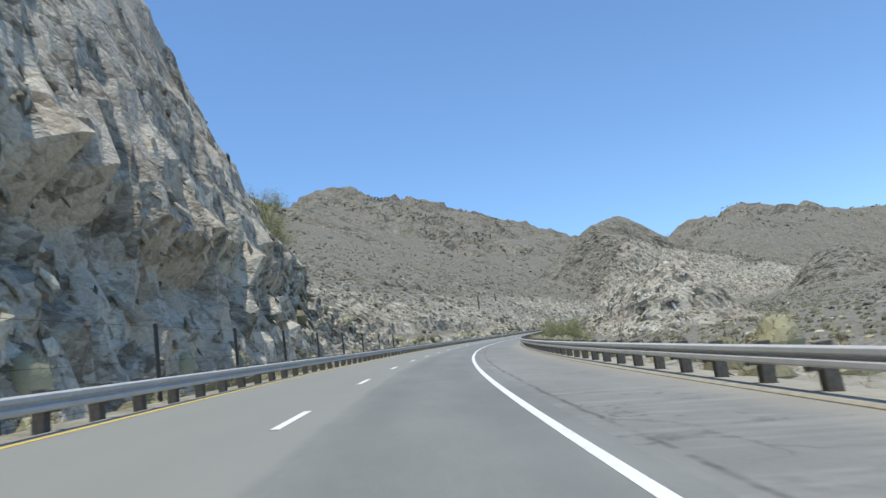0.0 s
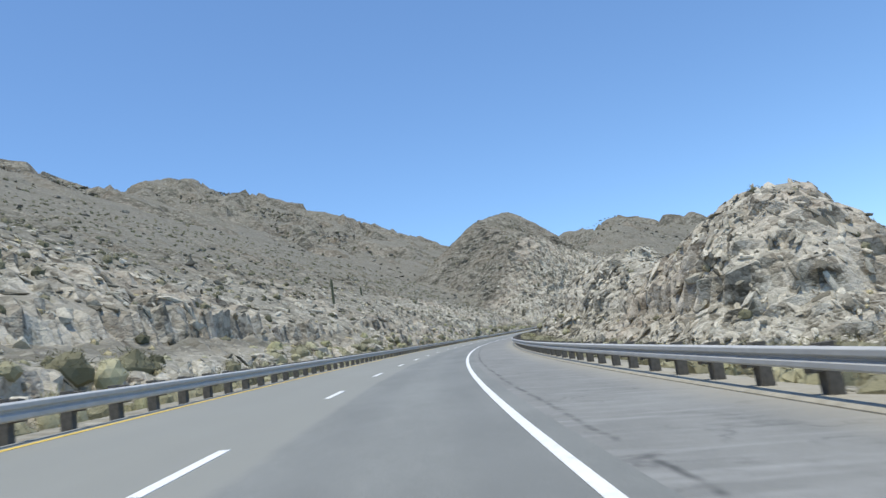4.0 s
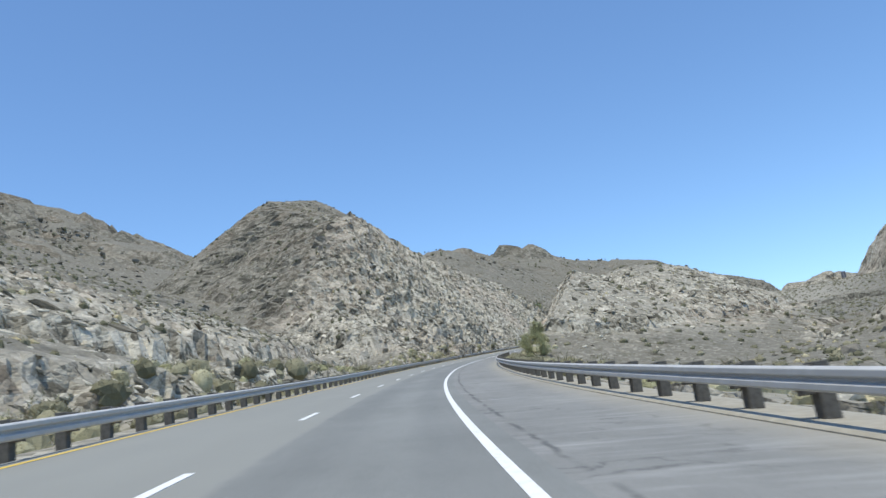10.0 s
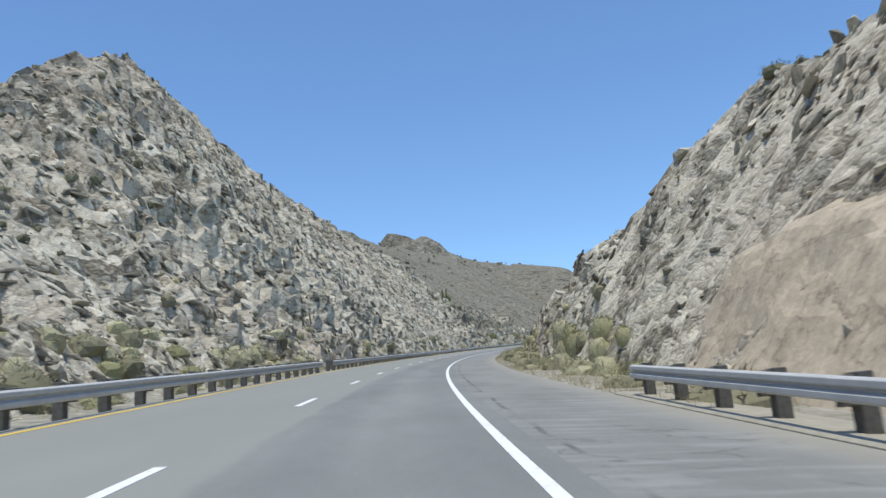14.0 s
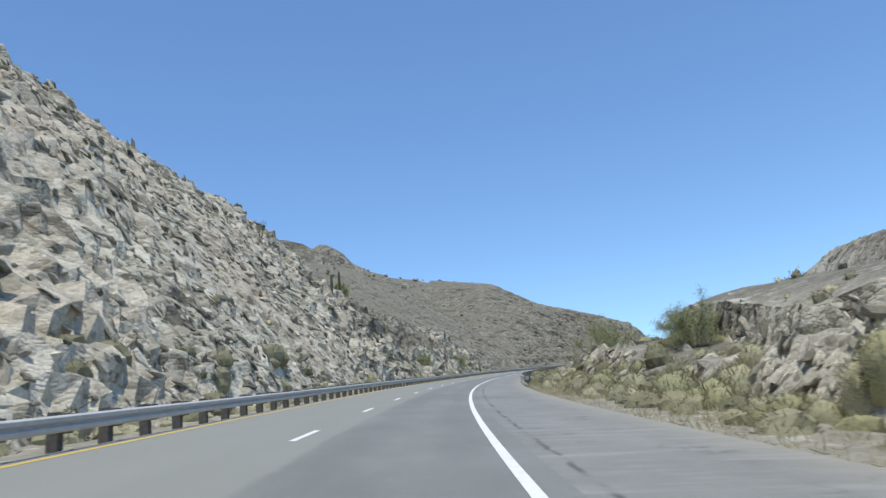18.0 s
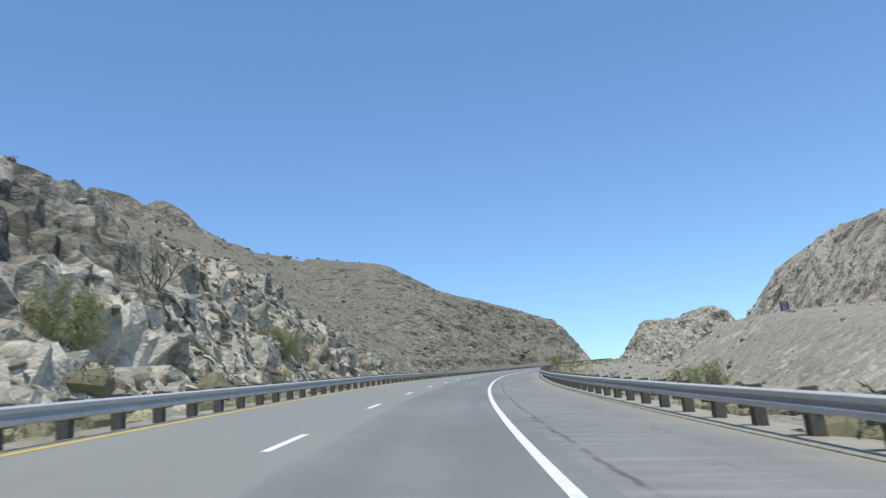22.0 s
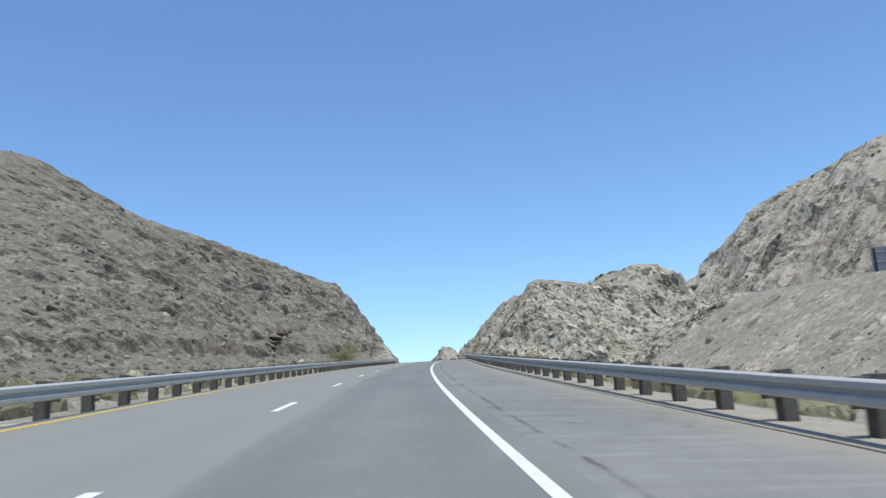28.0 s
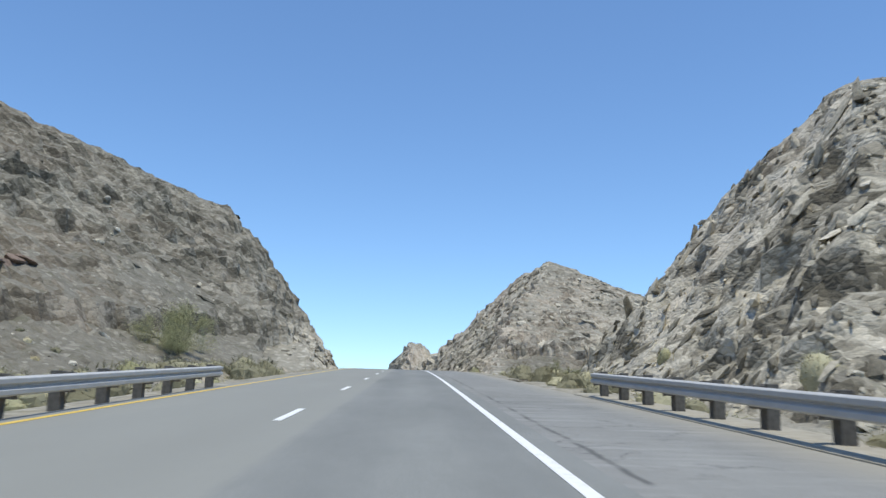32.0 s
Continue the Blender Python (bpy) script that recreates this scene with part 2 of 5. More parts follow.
ASPHALT = asphalt_material("travelled_asphalt", (0.176, 0.181, 0.170), (0.250, 0.256, 0.240), False)
OLD_ASPHALT = asphalt_material("weathered_shoulder_asphalt", (0.185, 0.186, 0.173), (0.265, 0.264, 0.246), True)


def paint_material(name, c):
    m = Nodes(name, rough=0.6)
    wear = m.ramp(m.noise(7, 6, 0.8), (0.3, 0.7), (0.5, 1.0))
    m.colour(m.mix(1.0, c, wear, "MULTIPLY"))
    return m.mat


WHITE_PAINT = paint_material("worn_white_paint", (0.78, 0.78, 0.76))
YELLOW_PAINT = paint_material("worn_yellow_paint", (0.72, 0.50, 0.10))


def plain_material(name, a, b, scale, rough=0.8, metal=0.0, bump=0.2, relief=0.02):
    m = Nodes(name, rough=rough, metal=metal)
    n = m.noise(scale, 6, 0.7)
    m.colour(m.mix(m.ramp(n, (0.3, 0.0), (0.7, 1.0)), a, b)).bump(n, bump, relief)
    return m.mat


STEEL = plain_material("galvanised_steel", (0.40, 0.40, 0.39), (0.50, 0.50, 0.485), 3, 0.6, 0.0, 0.05)
WOOD = plain_material("weathered_treated_wood", (0.085, 0.08, 0.07), (0.155, 0.145, 0.128), 9, 0.9, 0.0, 0.4)
CONCRETE = plain_material("dusty_concrete_curb", (0.28, 0.258, 0.205), (0.40, 0.372, 0.305), 3, 0.95)

# ---- the plan: the road's line, in seconds of driving at an even speed ----
SPEED = 28.15
KNOTS = np.arange(-4, 60.1, 2.0)
BEND = [1.69, 1.69, 1.648, 1.605, 1.518, 1.271, 1.237, 1.503, 1.653, 1.406, 1.306, 1.239, 1.338, 1.512, 1.398, 1.408, 1.05, 0.753, 0.15, -0.335, -0.763, -1.145, -1.492, -1.8, -2.1, -2.4, -2.4, -2.4, -2.4, -2.4, -2.4, -2.4, -2.4]
RISE = [8.1, 8.137, 7.833, 7.411, 7.283, 7.339, 7.439, 7.593, 8.016, 8.207, 8.337, 8.395, 8.68, 8.548, 8.442, 8.115, 8.203, 7.835, 7.344, 6.9, 5, 2, -1, -3, -3, -3, -3, -3, -3, -3, -3, -3, -3]
BANK = [6.8, 6.776, 7.588, 7.053, 7.321, 6.813, 6.045, 5.672, 4.16, 4.875, 5.584, 6.115, 6.817, 6.768, 7.96, 5.388, 3.636, 1.603, -0.769, -0.135, 0, 0, 0, 0, 0, 0, 0, 0, 0, 0, 0, 0, 0]
LANE_OFF = [-2.221, -2.221, -2.22, -2.199, -2.559, -2.528, -2.761, -2.754, -2.423, -2.582, -2.749, -2.855, -2.774, -2.663, -2.425, -2.35, -2.486, -2.417, -2.198, -2.239, -2.24, -2.24, -2.24, -2.24, -2.24, -2.24, -2.24, -2.24, -2.24, -2.24, -2.24, -2.24, -2.24]
EYE_UP = 1.103


def running(f, dx):
    return np.r_[0, np.cumsum((f[1:] + f[:-1]) / 2 * dx)]


_t = np.arange(-4, 60.01, 0.05)
RS = _t * SPEED
_i0 = 80
R_HEAD = running(np.interp(_t, KNOTS, np.array(BEND) / 1000), 0.05 * SPEED)
R_HEAD -= R_HEAD[_i0]
_x, _y = running(np.sin(R_HEAD), 0.05 * SPEED), running(np.cos(R_HEAD), 0.05 * SPEED)
_z = running(np.interp(_t, KNOTS, np.array(RISE) / 100), 0.05 * SPEED)
R_BANK, _o = np.interp(_t, KNOTS, np.array(BANK) / 100), np.interp(_t, KNOTS, LANE_OFF)
RX = _x - _x[_i0] + np.cos(R_HEAD) * _o
RY = _y - _y[_i0] - np.sin(R_HEAD) * _o
RZ = _z - _z[_i0] - EYE_UP - _o * R_BANK


def road(s, lat, up=0.0):
    """Places along the road: metres along it, metres right of its dashed line, metres above its surface."""
    s, lat = np.asarray(s, float), np.asarray(lat, float)
    p = np.interp(s, RS, R_HEAD)
    return np.stack([np.interp(s, RS, RX) + np.cos(p) * lat, np.interp(s, RS, RY) - np.sin(p) * lat,
                     np.interp(s, RS, RZ) - lat * np.interp(s, RS, R_BANK) + up], -1)


def station(x, y):
    """Metres along the road and right of it, of places on the plan."""
    X, Y, H, S = RX[::4], RY[::4], R_HEAD[::4], RS[::4]
    s, lat = np.empty_like(x), np.empty_like(x)
    for a in range(0, len(x), 20000):
        c = slice(a, a + 20000)
        i = ((x[c, None] - X) ** 2 + (y[c, None] - Y) ** 2).argmin(1)
        dx, dy = x[c] - X[i], y[c] - Y[i]
        s[c] = S[i] + np.sin(H[i]) * dx + np.cos(H[i]) * dy
        lat[c] = np.cos(H[i]) * dx - np.sin(H[i]) * dy
    return s, lat


# Hills as ridges: "r" nodes lie along the road (metres along, right, above), "w" nodes in the world; then the flank's slope.
HILLS = [
    ('cut0', 'r', [(-60.0, -40.0, 65.0), (40.0, -38.0, 62.0), (75.0, -34.0, 58.0), (90.0, -30.0, 40.0), (100.0, -26.0, 18.0)], 1.50),
    ('slope1', 'r', [(70.0, -75.0, 30.0), (110.0, -75.0, 34.0), (160.0, -72.0, 32.0), (210.0, -58.0, 25.0), (255.0, -45.0, 20.0), (282.0, -37.0, 17.0), (312.0, -33.0, 10.0)], 0.55),
    ('range', 'w', [(-251.9, 450.0, 185.6), (-116.9, 617.0, 176.6), (-101.9, 800.0, 211.9), (-77.9, 974.0, 280.7), (-2.9, 1054.0, 276.7), (84.1, 1326.0, 323.7), (188.1, 1320.0, 270.0), (328.1, 1280.0, 215.0)], 0.48),
    ('centre', 'w', [(120.9, 426.3, 46.0), (130.9, 441.3, 60.0), (136.9, 470.3, 77.3), (139.9, 516.3, 93.6), (139.9, 558.3, 110.8), (164.9, 591.3, 121.9), (217.9, 641.3, 103.3)], 0.81),
    ('left2', 'r', [(472.2, -36.1, 29.2), (502.2, -40.4, 48.1), (542.2, -46.6, 40.6), (582.2, -33.6, 37.4), (614.2, -27.3, 29.5), (642.2, -22.8, 8.1)], 0.81),
    ('left3', 'r', [(561.4, -98.0, 48.1), (621.4, -89.0, 48.4), (681.4, -96.0, 48.4)], 0.52),
    ('knoll', 'r', [(194.9, 35.7, 11.7), (212.9, 24.8, 4.0), (230.9, 26.3, 10.1), (248.9, 9.8, 7.3)], 1.38),
    ('right1', 'r', [(416.8, 14.9, 11.3), (427.8, 14.3, 14.8), (445.8, 26.5, 6.1), (460.8, 32.8, 14.6), (478.8, 37.6, 15.6), (505.8, 31.0, 4.7), (530.8, 27.6, 4.1), (555.8, 21.6, 4.3), (590.0, 20.5, 0.9)], 0.60),
    ('right2', 'r', [(394.2, 85.7, 14.0), (429.2, 80.7, 3.8)], 0.84),
    ('spur', 'r', [(690.7, -17.1, 11.8), (678.7, -27.7, 14.8), (662.7, -54.6, 22.0)], 0.79),
    ('long', 'w', [(332.9, 801.7, 148.2), (402.9, 841.7, 154.2), (452.9, 860.7, 164.2), (502.9, 869.7, 154.6), (542.9, 872.7, 154.5), (550.9, 816.7, 140.1), (577.9, 789.7, 121.1), (605.9, 773.7, 113.3), (616.9, 751.7, 104.2), (634.9, 736.7, 88.0)], 0.71),
    ('far', 'w', [(400.4, 1131.2, 201.5), (481.4, 1101.2, 225.7), (560.4, 1091.2, 188.8), (700.4, 1001.2, 164.2)], 0.56),
    ('r3', 'w', [(519.4, 547.3, 107.8), (544.4, 577.3, 109.7), (576.4, 605.3, 112.6), (594.4, 627.3, 107.5), (606.4, 646.3, 92.8)], 1.73),
    ('r0', 'w', [(539.6, 672.1, 81.7), (544.6, 669.1, 86.9), (554.6, 662.1, 86.3), (567.6, 654.1, 90.9), (581.6, 650.1, 81.3)], 1.19),
    ('right4', 'r', [(1029.7, 23.8, 14.0), (1049.7, 24.4, 22.5), (1079.7, 37.3, 16.9), (1119.7, 27.8, 4.5)], 0.45),
    ('end', 'w', [(731.0, 783.0, 93.0), (739.0, 779.0, 96.5), (748.0, 773.0, 95.0)], 1.0),
]
CUT_AT = [-100, 40, 60, 72, 80, 90, 112, 185, 195, 255, 275, 330, 400, 425, 450, 475, 500, 560, 620, 680, 740, 800, 900, 915, 930, 945, 960, 1000, 1050, 1300]
CUT_LEFT = [2.0, 3.497, 2.432, 1.775, 1.096, 0.801, 0.573, 0.81, 0.8, 0.86, 0.88, 0.96, 1.1, 0.81, 0.506, 1.328, 1.381, 1.176, 1.175, 1.221, 0.908, 0.9, 0.9, 0.95, 1.0, 1.05, 1.1, 1.034, 1.565, 1.02]
CUT_RIGHT = [0.8, 0.8, 0.8, 0.8, 0.8, 0.8, 0.8, 0.8, 1.482, 0.967, 0.8, 0.8, 1.205, 1.368, 1.942, 2.094, 1.034, 1.157, 0.411, 0.75, 0.7, 0.7, 1.395, 1.409, 1.553, 1.624, 1.744, 1.38, 1.09, 3.63]
TOE_LEFT, TOE_RIGHT = 8.0, 11.0


def ridge(x, y, nodes, slope, r=6.0):
    out = np.full(x.shape, -1e9)
    for (x0, y0, z0), (x1, y1, z1) in zip(nodes[:-1], nodes[1:]):
        dx, dy = x1 - x0, y1 - y0
        u = np.clip(((x - x0) * dx + (y - y0) * dy) / (dx * dx + dy * dy), 0, 1)
        d = np.hypot(x - x0 - u * dx, y - y0 - u * dy)
        out = np.maximum(out, z0 + u * (z1 - z0) - slope * (np.sqrt(d * d + r * r) - r))
    return out


WORLD_HILLS = []
for _name, _kind, _nodes, _slope in HILLS:
    if _kind == "r":
        _nodes = [tuple(road(s, l) + (0, 0, dz + l * np.interp(s, RS, R_BANK))) for s, l, dz in _nodes]
    WORLD_HILLS.append((_nodes, _slope))


def lie_of_land(x, y, s, lat):
    """The height of the ground before its rock relief."""
    a = np.abs(lat)
    edge = np.interp(s, RS, RZ) - lat.clip(-8, 9) * np.interp(s, RS, R_BANK)
    z = edge - np.where(lat > 0, 3.0, 1.5) * np.clip((a - 9) / 14, 0, 1) + np.where(lat < 0, 0.06, 0.0) * np.clip(a - 20, 0, 300)
    on = np.clip((lat - 31) / 14, 0, 1) * (s > 640) * (s < 955)
    z = z + np.clip((lat - 31) * 0.42, 0, np.interp(s, [640, 700, 780, 850, 900, 930, 955], [0, 3.5, 6, 6.5, 7, 5, 0])) + 3 * on
    for nodes, slope in WORLD_HILLS:
        h = ridge(x, y, nodes, slope)
        d = np.clip((h - z) / 6, -1, 1)
        z = np.where(d >= 1, h, np.where(d <= -1, z, (z + h) / 2 + (h - z) * d / 4 + 6 * (1 - d * d) / 8))
    cut = np.where(lat < 0, np.interp(s, CUT_AT, CUT_LEFT), np.interp(s, CUT_AT, CUT_RIGHT))
    toe = np.where(lat < 0, TOE_LEFT, TOE_RIGHT)
    drop = 0.05 + 0.25 * np.clip((a - np.where(lat < 0, 5.2, 9.6)) / 1.5, 0, 1)
    return np.minimum(z, edge - drop + cut * np.clip(a - toe, 0, None))


# ---- noise in numpy ----
def chance(ix, iy, iz, k):
    n = (ix.astype(np.int64) * 374761393 + iy.astype(np.int64) * 668265263 + iz.astype(np.int64) * 2147483647 + k * 1274126177) & 0xFFFFFFFF
    n = ((n ^ (n >> 13)) * 1274126177) & 0xFFFFFFFF
    n = ((n ^ (n >> 16)) * 2246822519) & 0xFFFFFFFF
    return ((n ^ (n >> 15)) & 0xFFFFFF) / float(0xFFFFFF)


def swell(x, y, size, k=0, octaves=4):
    """Smooth noise about zero, from -1 to 1."""
    out, amp = np.zeros_like(x), 0.5
    for o in range(octaves):
        u, v = x / size, y / size
        i, j = np.floor(u), np.floor(v)
        fu, fv = u - i, v - j
        fu, fv = fu * fu * (3 - 2 * fu), fv * fv * (3 - 2 * fv)
        z0 = np.zeros_like(i)
        c = [chance(i + a, j + b, z0, k + 17 * o) for a in (0, 1) for b in (0, 1)]
        out += amp * (2 * ((c[0] * (1 - fv) + c[1] * fv) * (1 - fu) + (c[2] * (1 - fv) + c[3] * fv) * fu) - 1)
        size, amp = size / 2.03, amp * 0.55
    return out


def blocks(x, y, z, size, k=0, tilt=0.8):
    """Angular relief: every cell of broken rock has its own height and its own tilt."""
    p = np.stack([x, y, z], -1) / size
    base = np.floor(p)
    best, val = np.full(len(x), 1e9), np.zeros(len(x))
    for a in (-1, 0, 1):
        for b in (-1, 0, 1):
            for c in (-1, 0, 1):
                i, j, l = base[:, 0] + a, base[:, 1] + b, base[:, 2] + c
                q = np.stack([i + chance(i, j, l, k), j + chance(i, j, l, k + 1), l + chance(i, j, l, k + 2)], -1) - p
                d = (q * q).sum(-1)
                near = d < best
                best = np.where(near, d, best)
                h = chance(i, j, l, k + 3) - 0.5
                for n in range(3):
                    h = h + tilt * (chance(i, j, l, k + 4 + n) - 0.5) * q[:, n]
                val = np.where(near, h, val)
    return val


def turned(x, y, z):
    """The beds of the rock dip: x along the strike, z across the beds."""
    m = np.array(Euler((0.62, 0.25, 0.75)).to_matrix())
    q = np.stack([x, y, z], -1) @ m.T
    return q[:, 0] * 0.62, q[:, 1] * 0.8, q[:, 2] * 1.5


def relief(x, y, z, s, lat, steep):
    """How far the broken rock stands out of the smooth lie of the land, along its normal."""
    away = np.where(lat < 0, np.clip((-lat - 6.5) / 3.5, 0, 1), np.clip((lat - 9.2) / 3.5, 0, 1))
    rocky = np.clip((steep - 0.25) / 0.45, 0, 1) * 0.85 + 0.15
    rocky = rocky * np.where((s > 566) & (s < 900) & (lat > 0) & (lat < 50), 0.18, 1.0) * np.where((s < 108) & (lat < 0), 0.75, 1.0)
    rocky = rocky * np.where((lat > 0) & (s < 640), 0.6, 1.0) * np.where((s > 900) & (lat > 0), 1.3, 1.0) * np.where((s > 715) & (lat < 0), 0.85, 1.0)
    patch = np.clip(0.75 + 1.2 * swell(x, y, 45.0, 5, 2), 0.25, 1.3)
    u, v, w = turned(x, y, z)
    # the first cut: a smooth slab high up, closely broken rock under it
    slabs = (s < 108) & (lat < 0)
    upper = np.clip((z - np.interp(s, RS, RZ) - 8) / 4, 0, 1)
    fine = np.where(slabs, 1.25 - 1.0 * upper, 1.0)
    d = np.where(slabs, 1.0 - 0.45 * upper, 0.9) * blocks(u, v, w, 6.0, 11) + fine * (1.5 * np.clip((150 - np.abs(lat)) / 90, 0.25, 1) * blocks(u, v, w, 2.4, 31, 1.3) + 0.9 * np.clip((75 - np.abs(lat)) / 40, 0, 1) * blocks(u, v, w, 1.05, 51, 1.4))
    ledge = np.clip((z - np.interp(s, RS, RZ) - 7.5 - 3.0 * swell(s, s * 0, 9.0, 33, 2)) / 1.2, 0, 1)
    jut = np.where(slabs & (s < 92), 2.1 * ledge - 1.3, 0.0)
    cliff = (lat < 0) & (s > 450) & (s < 720)
    d = d + np.where(cliff, 1.0, 0.0) * (0.7 * blocks(u, v, w, 4.2, 71, 1.0) + 1.2 * blocks(u, v, w, 8.5, 75, 0.8)) * np.clip((40 + lat) / 15, 0, 1)
    return away * (jut + d * rocky * patch + rocky * 1.3 * swell(x, y, 30.0, 9, 3))


def fresh_cut(s, lat, steep):
    """Where the road builders' blasting left bare, unweathered rock."""
    a = np.abs(lat)
    f = np.clip((np.where(lat < 0, 50, 80) - a) / 18, 0, 1) * np.clip((steep - 0.25) / 0.3, 0.15, 1)
    f = f * np.where((lat < 0) & (s > 632), 0.15 + 0.85 * ((s > 672) & (s < 706) & (a < 24)), 1.0)
    f = f * np.where((lat < 0) & (s > 104) & (s < 320), 0.6, 1.0)
    f = f * np.where((lat > 0) & (s > 150) & (s < 266), np.clip((50 - a) / 14, 0.6, 1), 1.0)
    f = f * np.where((lat > 0) & (s > 265) & (s < 395), 0.45, 1.0)
    f = np.maximum(f, 0.85 * np.clip((15 - a) / 3, 0, 1))
    return np.maximum(f, 0.8 * np.clip((lat - 8) / 2, 0, 1) * np.clip((125 - lat) / 40, 0, 1) * np.clip((s - 590) / 45, 0, 1) * np.clip((1010 - s) / 45, 0, 1))


def surface(x, y, s=None, lat=None):
    """The ground's points with relief, for scattered places."""
    if s is None:
        s, lat = station(x, y)
    z = lie_of_land(x, y, s, lat)
    e = 0.7
    gx = (lie_of_land(x + e, y, s, lat + e * np.cos(np.interp(s, RS, R_HEAD))) - z) / e
    gy = (lie_of_land(x, y + e, s, lat - e * np.sin(np.interp(s, RS, R_HEAD))) - z) / e
    n = np.stack([-gx, -gy, np.ones_like(z)], -1)
    steep = np.hypot(gx, gy)
    n /= np.linalg.norm(n, axis=-1, keepdims=True)
    # the point of the built ground, between its four nearest corners
    gs, gl, P = STRIP
    i, j = np.clip(np.searchsorted(gs, s) - 1, 0, len(gs) - 2), np.clip(np.searchsorted(gl, lat) - 1, 0, len(gl) - 2)
    u, v = ((s - gs[i]) / (gs[i + 1] - gs[i])).clip(0, 1)[:, None], ((lat - gl[j]) / (gl[j + 1] - gl[j])).clip(0, 1)[:, None]
    p = (P[i, j] * (1 - v) + P[i, j + 1] * v) * (1 - u) + (P[i + 1, j] * (1 - v) + P[i + 1, j + 1] * v) * u
    return p, n, steep


# ---- small helpers ----
def mesh_of(name, verts, faces, mats, smooth=False):
    me = bpy.data.meshes.new(name)
    verts, faces = np.asarray(verts, np.float32), np.asarray(faces, np.int32)
    k = faces.shape[1]
    me.vertices.add(len(verts))
    me.vertices.foreach_set("co", verts.ravel())
    me.loops.add(faces.size)
    me.loops.foreach_set("vertex_index", faces.ravel())
    me.polygons.add(len(faces))
    me.polygons.foreach_set("loop_start", np.arange(0, faces.size, k, dtype=np.int32))
    me.polygons.foreach_set("loop_total", np.full(len(faces), k, np.int32))
    me.polygons.foreach_set("use_smooth", np.full(len(faces), smooth, bool))
    me.update(calc_edges=True)
    me.validate()
    for m in mats if isinstance(mats, (list, tuple)) else [mats]:
        me.materials.append(m)
    return me


def part(name, data, parent, label="", material=None):
    """Links a mesh (or a bmesh) as one mesh object under a thing or a part."""
    if isinstance(data, bmesh.types.BMesh):
        me = bpy.data.meshes.new(name)
        data.to_mesh(me)
        data.free()
        me.materials.append(material)
        data = me
    ob = new(name, data)
    ob.parent = parent
    return tagged(ob, label) if label else ob


def grid_faces(n, m, start=0):
    i = np.arange(n - 1)[:, None] * m + np.arange(m - 1)[None] + start
    return np.stack([i, i + m, i + m + 1, i + 1], -1).reshape(-1, 4)


# ---- the ground ----
def spread(a, b, step, grow):
    out = [a]
    while out[-1] < b:
        out.append(out[-1] + step)
        step *= grow
    return np.array(out)


STRIP = []


